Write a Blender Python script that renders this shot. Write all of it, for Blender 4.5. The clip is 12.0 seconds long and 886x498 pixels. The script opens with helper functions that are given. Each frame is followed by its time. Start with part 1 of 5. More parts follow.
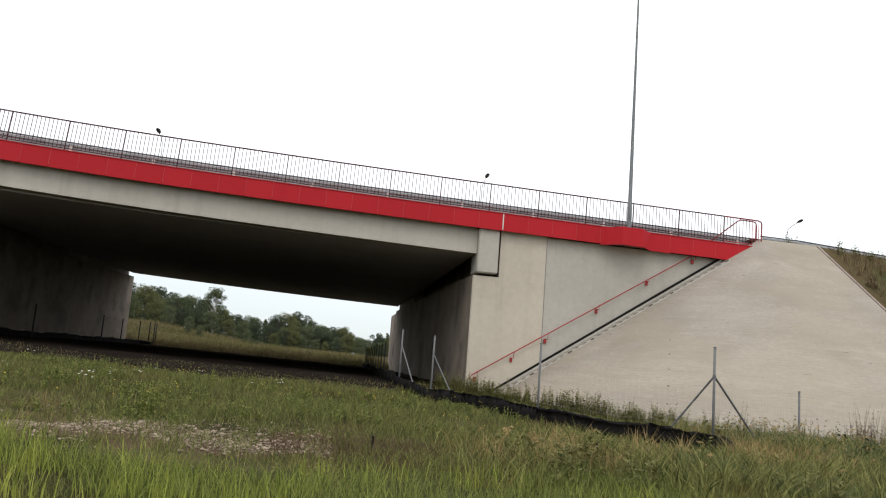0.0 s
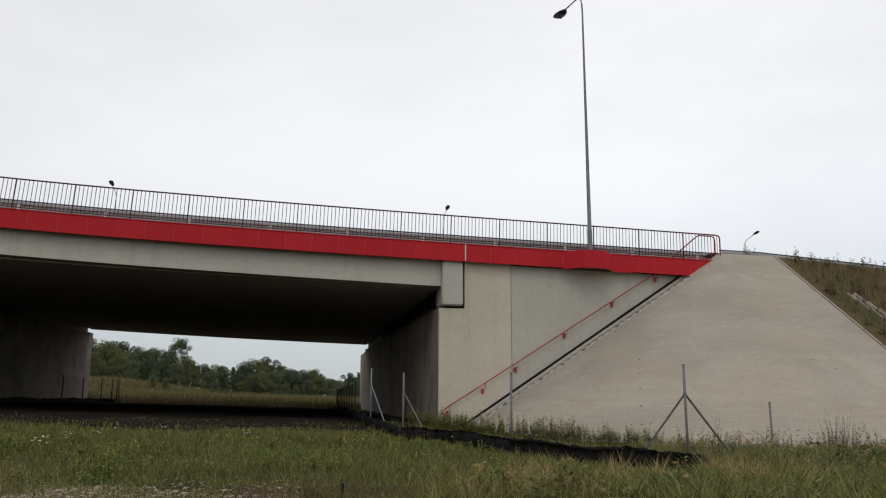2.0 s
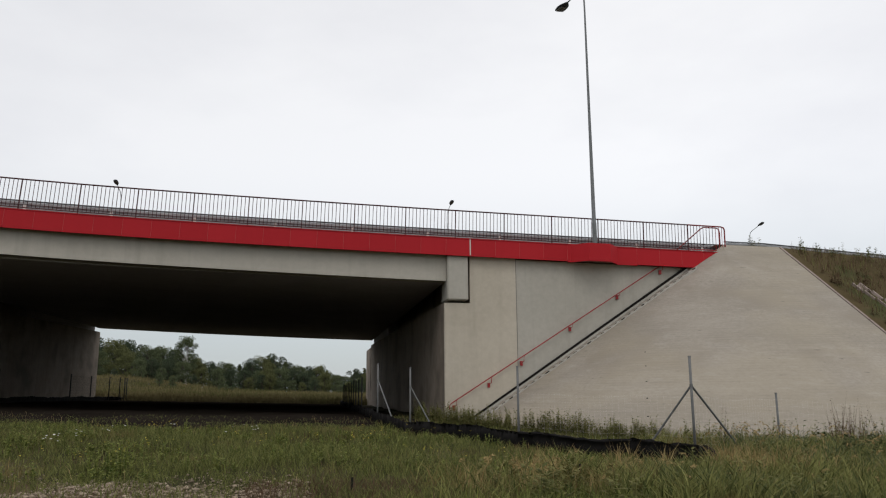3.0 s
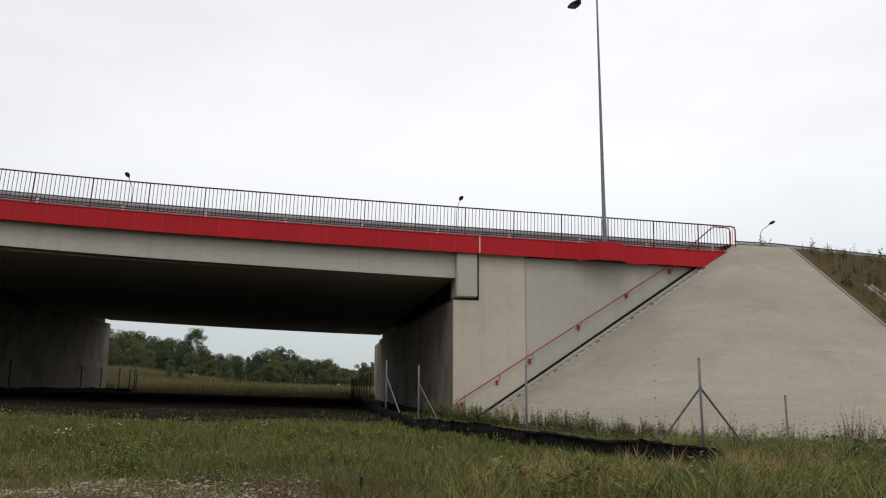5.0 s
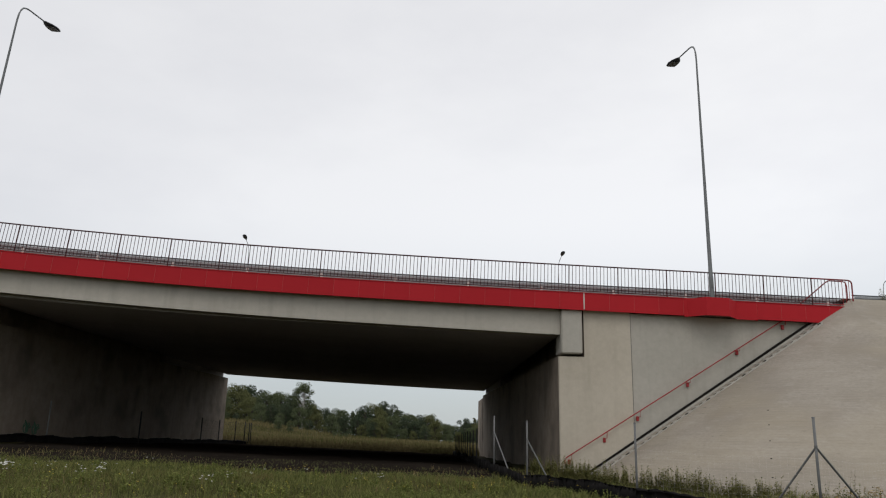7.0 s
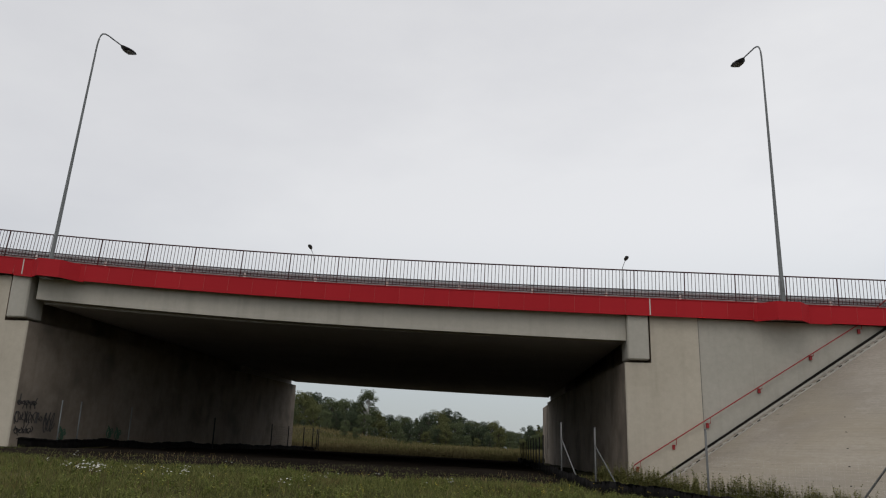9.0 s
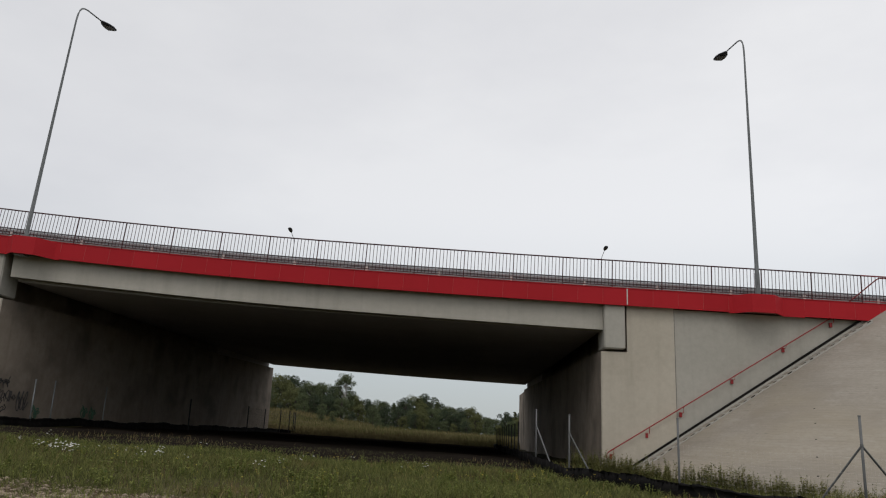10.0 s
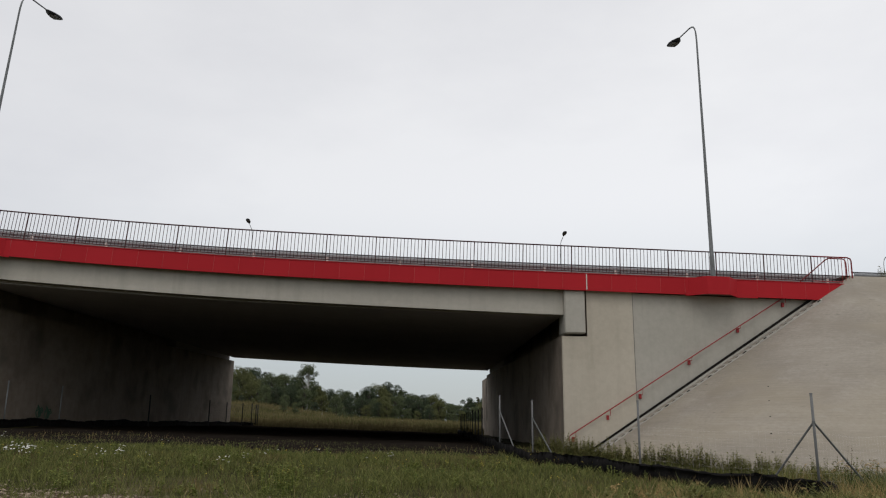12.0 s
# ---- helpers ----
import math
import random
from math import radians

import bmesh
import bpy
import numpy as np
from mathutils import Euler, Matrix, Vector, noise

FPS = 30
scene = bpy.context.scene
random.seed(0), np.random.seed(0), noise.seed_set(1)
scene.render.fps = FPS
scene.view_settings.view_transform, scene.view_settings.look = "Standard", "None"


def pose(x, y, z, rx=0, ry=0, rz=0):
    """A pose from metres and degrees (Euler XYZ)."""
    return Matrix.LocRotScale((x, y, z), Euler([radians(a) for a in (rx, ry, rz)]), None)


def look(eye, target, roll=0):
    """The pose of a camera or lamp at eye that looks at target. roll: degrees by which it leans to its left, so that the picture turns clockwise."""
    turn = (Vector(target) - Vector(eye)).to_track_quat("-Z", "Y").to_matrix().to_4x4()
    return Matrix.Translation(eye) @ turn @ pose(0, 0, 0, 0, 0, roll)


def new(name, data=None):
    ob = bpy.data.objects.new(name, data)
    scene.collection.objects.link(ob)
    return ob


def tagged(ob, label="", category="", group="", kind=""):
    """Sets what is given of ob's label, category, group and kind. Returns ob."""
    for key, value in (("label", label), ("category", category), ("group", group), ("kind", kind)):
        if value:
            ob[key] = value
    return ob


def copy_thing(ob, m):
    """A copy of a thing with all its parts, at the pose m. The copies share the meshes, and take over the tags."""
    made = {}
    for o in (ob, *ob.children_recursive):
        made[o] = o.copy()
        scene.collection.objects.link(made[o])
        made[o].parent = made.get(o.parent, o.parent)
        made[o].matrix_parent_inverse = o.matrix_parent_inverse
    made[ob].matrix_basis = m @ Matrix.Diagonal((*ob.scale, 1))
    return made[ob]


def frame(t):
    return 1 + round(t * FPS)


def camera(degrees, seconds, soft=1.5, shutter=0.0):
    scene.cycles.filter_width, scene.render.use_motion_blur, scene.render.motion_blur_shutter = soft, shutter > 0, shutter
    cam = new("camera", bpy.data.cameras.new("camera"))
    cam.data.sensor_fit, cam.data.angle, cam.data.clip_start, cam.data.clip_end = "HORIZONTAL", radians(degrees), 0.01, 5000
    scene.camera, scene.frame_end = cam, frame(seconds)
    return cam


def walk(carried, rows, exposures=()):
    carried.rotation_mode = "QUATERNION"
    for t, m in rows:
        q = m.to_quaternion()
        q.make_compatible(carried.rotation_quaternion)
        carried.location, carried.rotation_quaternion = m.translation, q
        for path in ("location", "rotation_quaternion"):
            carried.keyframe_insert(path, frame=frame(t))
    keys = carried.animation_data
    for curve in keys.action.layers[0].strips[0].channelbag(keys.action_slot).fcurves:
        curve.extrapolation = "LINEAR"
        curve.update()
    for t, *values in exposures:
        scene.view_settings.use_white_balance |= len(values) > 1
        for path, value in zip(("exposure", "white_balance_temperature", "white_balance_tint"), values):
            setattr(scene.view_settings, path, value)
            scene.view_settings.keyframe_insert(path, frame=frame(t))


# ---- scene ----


# ---------------------------------------------------------------- camera
cam = camera(60.66, 12.0, soft=1.15)
PATH = [
    (0, pose(-6.685, -28.701, 1.083, 0, 0, -8.603) @ pose(0, 0, 0, 98.600, 0, 0) @ pose(0, 0, 0, 0, 0, 4.519)),
    (0.5, pose(-6.601, -28.550, 1.145, 0, 0, -9.363) @ pose(0, 0, 0, 98.932, 0, 0) @ pose(0, 0, 0, 0, 0, -1.492)),
    (1, pose(-6.583, -28.519, 1.136, 0, 0, -10.779) @ pose(0, 0, 0, 99.592, 0, 0) @ pose(0, 0, 0, 0, 0, 0.451)),
    (1.5, pose(-6.570, -28.537, 1.142, 0, 0, -11.477) @ pose(0, 0, 0, 100.990, 0, 0) @ pose(0, 0, 0, 0, 0, 0.694)),
    (2, pose(-6.575, -28.562, 1.129, 0, 0, -11.172) @ pose(0, 0, 0, 101.218, 0, 0) @ pose(0, 0, 0, 0, 0, 0.282)),
    (2.5, pose(-6.590, -28.588, 1.120, 0, 0, -10.963) @ pose(0, 0, 0, 101.105, 0, 0) @ pose(0, 0, 0, 0, 0, -0.012)),
    (3, pose(-6.605, -28.607, 1.118, 0, 0, -10.847) @ pose(0, 0, 0, 100.841, 0, 0) @ pose(0, 0, 0, 0, 0, -0.349)),
    (3.5, pose(-6.602, -28.573, 1.128, 0, 0, -11.058) @ pose(0, 0, 0, 100.242, 0, 0) @ pose(0, 0, 0, 0, 0, 0.128)),
    (5.5, pose(-6.702, -28.748, 1.218, 0, 0, -9.009) @ pose(0, 0, 0, 100.675, 0, 0) @ pose(0, 0, 0, 0, 0, 0.672)),
    (6, pose(-6.911, -29.304, 1.170, 0, 0, -2.678) @ pose(0, 0, 0, 102.726, 0, 0) @ pose(0, 0, 0, 0, 0, 2.283)),
    (6.5, pose(-6.939, -29.422, 1.154, 0, 0, -2.542) @ pose(0, 0, 0, 103.773, 0, 0) @ pose(0, 0, 0, 0, 0, 1.462)),
    (8.5, pose(-7.003, -29.838, 1.131, 0, 0, 0.693) @ pose(0, 0, 0, 105.884, 0, 0) @ pose(0, 0, 0, 0, 0, 1.204)),
    (9, pose(-7.075, -29.820, 1.116, 0, 0, 2.337) @ pose(0, 0, 0, 104.827, 0, 0) @ pose(0, 0, 0, 0, 0, 1.607)),
    (9.5, pose(-7.000, -29.860, 1.101, 0, 0, 1.817) @ pose(0, 0, 0, 104.287, 0, 0) @ pose(0, 0, 0, 0, 0, 1.306)),
    (10, pose(-7.043, -29.846, 1.106, 0, 0, 0.809) @ pose(0, 0, 0, 103.834, 0, 0) @ pose(0, 0, 0, 0, 0, 2.481)),
    (10.5, pose(-7.053, -29.853, 1.133, 0, 0, -0.849) @ pose(0, 0, 0, 103.198, 0, 0) @ pose(0, 0, 0, 0, 0, 2.407)),
    (11, pose(-7.062, -29.880, 1.144, 0, 0, -1.942) @ pose(0, 0, 0, 102.896, 0, 0) @ pose(0, 0, 0, 0, 0, 1.916)),
    (11.5, pose(-7.051, -29.896, 1.168, 0, 0, -1.665) @ pose(0, 0, 0, 102.945, 0, 0) @ pose(0, 0, 0, 0, 0, 0.946)),
    (12, pose(-7.066, -29.885, 1.155, 0, 0, -2.311) @ pose(0, 0, 0, 102.957, 0, 0) @ pose(0, 0, 0, 0, 0, 0.639)),
]
walk(cam, PATH, exposures=[(0.0, 0.66), (0.5, 0.4), (1.0, 0.22), (1.5, 0.06), (2.5, 0.0), (3.5, 0.0), (5.5, 0.1), (6.5, 0.03), (8.5, -0.23), (9.5, -0.23), (10.0, -0.17), (12.0, -0.12)])

# ---------------------------------------------------------------- sky and light
SUN_EL, SUN_AZ = radians(48), radians(200)
world = bpy.data.worlds.new("overcast_sky")
scene.world = world
world.use_nodes = True
wn, wl = world.node_tree.nodes, world.node_tree.links
wn.clear()
w_out = wn.new("ShaderNodeOutputWorld")
w_bg = wn.new("ShaderNodeBackground")
w_bg2 = wn.new("ShaderNodeBackground")
w_add = wn.new("ShaderNodeAddShader")
w_sky = wn.new("ShaderNodeTexSky")
w_sky.sky_type = "NISHITA"
w_sky.sun_disc = False
w_sky.sun_elevation, w_sky.sun_rotation = SUN_EL, SUN_AZ
w_bg2.inputs["Strength"].default_value = 0.02
wl.new(w_sky.outputs[0], w_bg2.inputs["Color"])
w_tc = wn.new("ShaderNodeTexCoord")
w_map = wn.new("ShaderNodeMapping")
w_map.inputs["Scale"].default_value = (1.0, 1.0, 2.2)
w_noise = wn.new("ShaderNodeTexNoise")
w_noise.inputs["Scale"].default_value = 1.25
w_noise.inputs["Detail"].default_value = 6
w_noise.inputs["Roughness"].default_value = 0.55
w_ramp = wn.new("ShaderNodeValToRGB")
w_ramp.color_ramp.elements[0].position, w_ramp.color_ramp.elements[1].position = 0.33, 0.6
w_ramp.color_ramp.elements[0].color = (0.725, 0.72, 0.735, 1)
w_ramp.color_ramp.elements[1].color = (0.87, 0.862, 0.86, 1)
wl.new(w_tc.outputs["Generated"], w_map.inputs["Vector"])
wl.new(w_map.outputs[0], w_noise.inputs["Vector"])
wl.new(w_noise.outputs["Fac"], w_ramp.inputs["Fac"])
w_sep = wn.new("ShaderNodeSeparateXYZ")
wl.new(w_tc.outputs["Generated"], w_sep.inputs[0])
w_low = wn.new("ShaderNodeMapRange")
w_low.interpolation_type = "SMOOTHSTEP"
w_low.inputs["From Min"].default_value, w_low.inputs["From Max"].default_value = 0.0, 0.30
wl.new(w_sep.outputs["Z"], w_low.inputs["Value"])
w_mix = wn.new("ShaderNodeMix")
w_mix.data_type = "RGBA"
w_mix.inputs["A"].default_value = (0.42, 0.455, 0.48, 1)
wl.new(w_low.outputs[0], w_mix.inputs["Factor"])
wl.new(w_ramp.outputs[0], w_mix.inputs["B"])
wl.new(w_mix.outputs["Result"], w_bg.inputs["Color"])
w_side = wn.new("ShaderNodeMapRange")
w_side.inputs["From Min"].default_value = -1.0
w_side.inputs["To Min"].default_value, w_side.inputs["To Max"].default_value = 0.90, 1.09
wl.new(w_sep.outputs["X"], w_side.inputs["Value"])
wl.new(w_side.outputs[0], w_bg.inputs["Strength"])
wl.new(w_bg.outputs[0], w_add.inputs[0])
wl.new(w_bg2.outputs[0], w_add.inputs[1])
wl.new(w_add.outputs[0], w_out.inputs["Surface"])

sun = new("sun", bpy.data.lights.new("sun", "SUN"))
sun.data.energy, sun.data.angle, sun.data.color = 0.45, radians(25), (1.0, 0.96, 0.9)
sun.matrix_world = look((-20, -60, 80), (0, 0, 0))


# ---------------------------------------------------------------- materials
def surface(name, low, high, grain=6.0, rough=0.85, bump=0.3, large=0.5, island=0.0, streak=0.0, metal=0.0,
            stretch=(1, 1, 1), stain=None, stain_at=0.62, per_object=0.0, two_sided=0.0, spec=0.3):
    """Noise at two scales between two colours, optional upright streaks, stains and random tone per piece."""
    m = bpy.data.materials.new(name)
    m.use_nodes = True
    n, l = m.node_tree.nodes, m.node_tree.links
    b = n["Principled BSDF"]
    b.inputs["Roughness"].default_value = rough
    b.inputs["Metallic"].default_value = metal
    b.inputs["Specular IOR Level"].default_value = spec
    tc = n.new("ShaderNodeTexCoord")
    geo = n.new("ShaderNodeNewGeometry")
    mp = n.new("ShaderNodeMapping")
    mp.inputs["Scale"].default_value = stretch
    l.new(geo.outputs["Position"], mp.inputs["Vector"])
    fine = n.new("ShaderNodeTexNoise")
    fine.inputs["Scale"].default_value, fine.inputs["Detail"].default_value = grain, 8
    fine.inputs["Roughness"].default_value = 0.65
    l.new(mp.outputs[0], fine.inputs["Vector"])
    big = n.new("ShaderNodeTexNoise")
    big.inputs["Scale"].default_value, big.inputs["Detail"].default_value = large, 4
    l.new(mp.outputs[0], big.inputs["Vector"])
    mix = n.new("ShaderNodeMath")
    mix.operation = "MULTIPLY_ADD"
    mix.inputs[1].default_value = 0.5
    half = n.new("ShaderNodeMath")
    half.operation = "MULTIPLY"
    half.inputs[1].default_value = 0.5
    l.new(fine.outputs["Fac"], half.inputs[0])
    l.new(big.outputs["Fac"], mix.inputs[0])
    l.new(half.outputs[0], mix.inputs[2])
    fac = mix.outputs[0]
    if island or per_object:
        src = geo.outputs["Random Per Island"]
        amount = island
        if per_object:
            src, amount = n.new("ShaderNodeObjectInfo").outputs["Random"], per_object
        rnd = n.new("ShaderNodeMix")
        rnd.inputs["Factor"].default_value = amount
        l.new(fac, rnd.inputs["A"])
        l.new(src, rnd.inputs["B"])
        fac = rnd.outputs["Result"]
    ramp = n.new("ShaderNodeValToRGB")
    e = ramp.color_ramp.elements
    spread = 0.18 if not (island or per_object) else 0.42
    e[0].position, e[1].position = 0.5 - spread, 0.5 + spread
    e[0].color, e[1].color = (*low, 1), (*high, 1)
    l.new(fac, ramp.inputs["Fac"])
    col = ramp.outputs["Color"]
    if streak:
        sm = n.new("ShaderNodeMapping")
        sm.inputs["Scale"].default_value = (2.6, 2.6, 0.10)
        l.new(geo.outputs["Position"], sm.inputs["Vector"])
        sn = n.new("ShaderNodeTexNoise")
        sn.inputs["Scale"].default_value, sn.inputs["Detail"].default_value = 1.0, 6
        l.new(sm.outputs[0], sn.inputs["Vector"])
        sr = n.new("ShaderNodeMapRange")
        sr.inputs["From Min"].default_value, sr.inputs["From Max"].default_value = 0.52, 0.75
        sr.inputs["To Max"].default_value = streak
        l.new(sn.outputs["Fac"], sr.inputs["Value"])
        sx = n.new("ShaderNodeMix")
        sx.data_type = "RGBA"
        sx.inputs["B"].default_value = (low[0] * 0.55, low[1] * 0.53, low[2] * 0.5, 1)
        l.new(sr.outputs[0], sx.inputs["Factor"])
        l.new(col, sx.inputs["A"])
        col = sx.outputs["Result"]
    if stain:
        tn = n.new("ShaderNodeTexNoise")
        tn.inputs["Scale"].default_value, tn.inputs["Detail"].default_value = large * 1.7, 7
        off = n.new("ShaderNodeMapping")
        off.inputs["Location"].default_value = (13.1, 7.7, 3.3)
        l.new(mp.outputs[0], off.inputs["Vector"])
        l.new(off.outputs[0], tn.inputs["Vector"])
        tr = n.new("ShaderNodeMapRange")
        tr.inputs["From Min"].default_value, tr.inputs["From Max"].default_value = stain_at - 0.08, stain_at + 0.08
        l.new(tn.outputs["Fac"], tr.inputs["Value"])
        tx = n.new("ShaderNodeMix")
        tx.data_type = "RGBA"
        tx.inputs["B"].default_value = (*stain, 1)
        l.new(tr.outputs[0], tx.inputs["Factor"])
        l.new(col, tx.inputs["A"])
        col = tx.outputs["Result"]
    l.new(col, b.inputs["Base Color"])
    if bump:
        bp = n.new("ShaderNodeBump")
        bp.inputs["Strength"].default_value, bp.inputs["Distance"].default_value = bump, 0.03
        l.new(fine.outputs["Fac"], bp.inputs["Height"])
        l.new(bp.outputs[0], b.inputs["Normal"])
    if two_sided:
        tl = n.new("ShaderNodeBsdfTranslucent")
        l.new(col, tl.inputs["Color"])
        ms = n.new("ShaderNodeMixShader")
        ms.inputs["Fac"].default_value = two_sided
        l.new(b.outputs[0], ms.inputs[1])
        l.new(tl.outputs[0], ms.inputs[2])
        l.new(ms.outputs[0], n["Material Output"].inputs["Surface"])
    return m


M_WALL = surface("cast_concrete_warm", (0.455, 0.405, 0.325), (0.565, 0.51, 0.42), 5, 0.9, 0.15, 0.35, streak=0.16)
M_WING = surface("cast_concrete_grey", (0.395, 0.372, 0.32), (0.49, 0.463, 0.405), 5, 0.9, 0.15, 0.35, streak=0.25)
M_GIRDER = surface("girder_concrete", (0.4092, 0.3813, 0.3255), (0.5022, 0.4697, 0.4046), 4, 0.85, 0.1, 0.3, streak=0.25)
M_DECK = surface("deck_underside_concrete", (0.4400, 0.4092, 0.4136), (0.5456, 0.5148, 0.5192), 3, 0.9, 0.15, 0.3)
# Stained wall concrete in a darker tone that holds the underpass shade.
M_ABUT = surface("abutment_concrete_shade_tone", (0.2515, 0.2033, 0.1605), (0.3852, 0.3210, 0.2568), 3, 0.9, 0.2, 0.3, streak=0.3, stain=(0.20, 0.166, 0.134), stain_at=0.58)
M_SLOPE = surface("paved_slope_concrete", (0.25, 0.22, 0.18), (0.39, 0.35, 0.295), 9.0, 0.92, 0.5, 0.30,
                  stretch=(0.8, 0.8, 1.5), stain=(0.28, 0.245, 0.198), stain_at=0.57)


def add_courses(m, gap, dark):
    """Level courses of small paving blocks: thin joints, long uneven streaks of tone, broad weathered bands."""
    n, l = m.node_tree.nodes, m.node_tree.links
    b = n["Principled BSDF"]
    geo = n.new("ShaderNodeNewGeometry")
    sep = n.new("ShaderNodeSeparateXYZ")
    l.new(geo.outputs["Position"], sep.inputs[0])

    def stretched(scale, detail, low, high, amount):
        mp = n.new("ShaderNodeMapping")
        mp.inputs["Scale"].default_value = scale
        l.new(geo.outputs["Position"], mp.inputs["Vector"])
        nz = n.new("ShaderNodeTexNoise")
        nz.inputs["Scale"].default_value, nz.inputs["Detail"].default_value = 1.0, detail
        nz.inputs["Roughness"].default_value = 0.6
        l.new(mp.outputs[0], nz.inputs["Vector"])
        rg_ = n.new("ShaderNodeMapRange")
        rg_.inputs["From Min"].default_value, rg_.inputs["From Max"].default_value = low, high
        rg_.inputs["To Max"].default_value = amount
        l.new(nz.outputs["Fac"], rg_.inputs["Value"])
        return rg_.outputs[0]

    def tint(factor, colour):
        old = b.inputs["Base Color"].links[0].from_socket
        mx = n.new("ShaderNodeMix")
        mx.data_type = "RGBA"
        mx.inputs["B"].default_value = (*colour, 1)
        l.new(factor, mx.inputs["Factor"])
        l.new(old, mx.inputs["A"])
        l.new(mx.outputs["Result"], b.inputs["Base Color"])

    tint(stretched((0.10, 0.10, 0.75), 5, 0.46, 0.64, 0.5), (0.27, 0.24, 0.195))
    tint(stretched((0.16, 0.16, 0.34), 3, 0.47, 0.62, 0.4), (0.37, 0.32, 0.235))
    tint(stretched((0.4, 0.4, 4.5), 5, 0.50, 0.75, 0.26), (0.22, 0.195, 0.16))
    tint(stretched((1.3, 1.3, 8.0), 4, 0.56, 0.75, 0.26), (0.47, 0.435, 0.375))
    tint(stretched((1.6, 1.6, 12.0), 2, 0.70, 0.76, 0.6), (0.11, 0.098, 0.08))
    pp = n.new("ShaderNodeMath")
    pp.operation = "PINGPONG"
    pp.inputs[1].default_value = gap / 2
    l.new(sep.outputs["Z"], pp.inputs[0])
    edge = n.new("ShaderNodeMapRange")
    edge.inputs["From Max"].default_value = gap * 0.16
    edge.inputs["To Min"].default_value, edge.inputs["To Max"].default_value = 1.0, 0.0
    l.new(pp.outputs[0], edge.inputs["Value"])
    gate = n.new("ShaderNodeMath")
    gate.operation = "MULTIPLY"
    l.new(edge.outputs[0], gate.inputs[0])
    l.new(stretched((0.9, 0.9, 3.0), 4, 0.42, 0.66, dark), gate.inputs[1])
    tint(gate.outputs[0], (0.12, 0.105, 0.085))


add_courses(M_SLOPE, 0.085, 0.22)
M_STEP = surface("step_concrete", (0.36, 0.34, 0.3), (0.5, 0.47, 0.42), 8, 0.9, 0.3, 1.0)
M_CURB = surface("edging_concrete", (0.24, 0.185, 0.16), (0.36, 0.295, 0.26), 8, 0.9, 0.3, 1.0, per_object=0.3)
M_BITUMEN = surface("bitumen_strip", (0.010, 0.009, 0.008), (0.028, 0.025, 0.022), 12, 0.95, 0.3, 1.0, spec=0.08)
M_RED = surface("red_cornice_panel", (0.39, 0.013, 0.019), (0.485, 0.02, 0.028), 5, 0.6, 0.05, 0.5, per_object=0.35, streak=0.08, spec=0.15)
# Red railing paint with its backlit darkness put into the colour.
M_REDPAINT = surface("backlit_red_railing_paint", (0.045, 0.012, 0.013), (0.075, 0.017, 0.018), 12, 0.5, 0.05, 2.0)
M_REDRAIL = surface("red_handrail_paint", (0.27, 0.022, 0.023), (0.35, 0.032, 0.033), 12, 0.45, 0.05, 2.0)
# Mid red between the backlit railing tone and the bright handrail.
M_HOOP = surface("mid_red_rail_paint", (0.17, 0.014, 0.016), (0.25, 0.022, 0.024), 12, 0.45, 0.05, 2.0)
M_SEAM = surface("pink_panel_seam", (0.40, 0.07, 0.068), (0.50, 0.11, 0.105), 14, 0.8, 0.1, 1.0)
M_SEAL = surface("joint_sealant", (0.55, 0.5, 0.46), (0.7, 0.64, 0.6), 14, 0.8, 0.1, 1.0)
M_ZINC = surface("galvanised_steel", (0.26, 0.275, 0.28), (0.38, 0.395, 0.4), 10, 0.5, 0.08, 1.5, metal=0.55)
M_POST = surface("dull_zinc_post", (0.1292, 0.1306, 0.1278), (0.1904, 0.1918, 0.1884), 12, 0.7, 0.1, 1.5, metal=0.1, spec=0.2)
M_BEAM = surface("weathered_barrier_steel", (0.28, 0.285, 0.29), (0.41, 0.415, 0.42), 10, 0.6, 0.08, 1.5, metal=0.3)
M_POLE = surface("pole_zinc_grey", (0.1394, 0.1476, 0.1476), (0.2132, 0.2214, 0.2214), 10, 0.55, 0.05, 1.0, metal=0.4)
M_LAMP = surface("lamp_head_dark_grey", (0.04, 0.04, 0.045), (0.07, 0.07, 0.075), 10, 0.45, 0.05, 2.0)
M_GLASS = surface("lamp_glass_dull", (0.12, 0.1, 0.1), (0.2, 0.17, 0.16), 10, 0.25, 0.0, 2.0)
M_ASPHALT = surface("asphalt", (0.04, 0.04, 0.042), (0.065, 0.064, 0.064), 30, 0.95, 0.4, 0.5)
# Dark earth taken near black, so the colour also holds the bridge's shade.
M_SOIL = surface("bare_soil_shade_in_colour", (0.013, 0.0105, 0.0085), (0.034, 0.028, 0.0225), 6, 1.0, 0.8, 0.4, spec=0.0)
M_GROUND = surface("meadow_ground", (0.024, 0.025, 0.010), (0.066, 0.06, 0.024), 3.0, 1.0, 0.8, 0.18, stain=(0.12, 0.1, 0.055), stain_at=0.62, spec=0.05)
M_BANK = surface("dry_bank_ground", (0.06, 0.046, 0.022), (0.12, 0.092, 0.048), 3.0, 1.0, 0.8, 0.3, stain=(0.06, 0.075, 0.03), spec=0.05)
M_GRASS = surface("grass_blades", (0.0497, 0.0626, 0.0216), (0.258, 0.266, 0.088), 2.0, 0.7, 0, 0.35, island=0.75, two_sided=0.3, stain=(0.22, 0.155, 0.075), stain_at=0.66, spec=0.05)
M_LUSH = surface("lush_grass_blades", (0.050, 0.085, 0.022), (0.32, 0.34, 0.095), 2.0, 0.6, 0, 0.4, island=0.75, two_sided=0.35, spec=0.05)
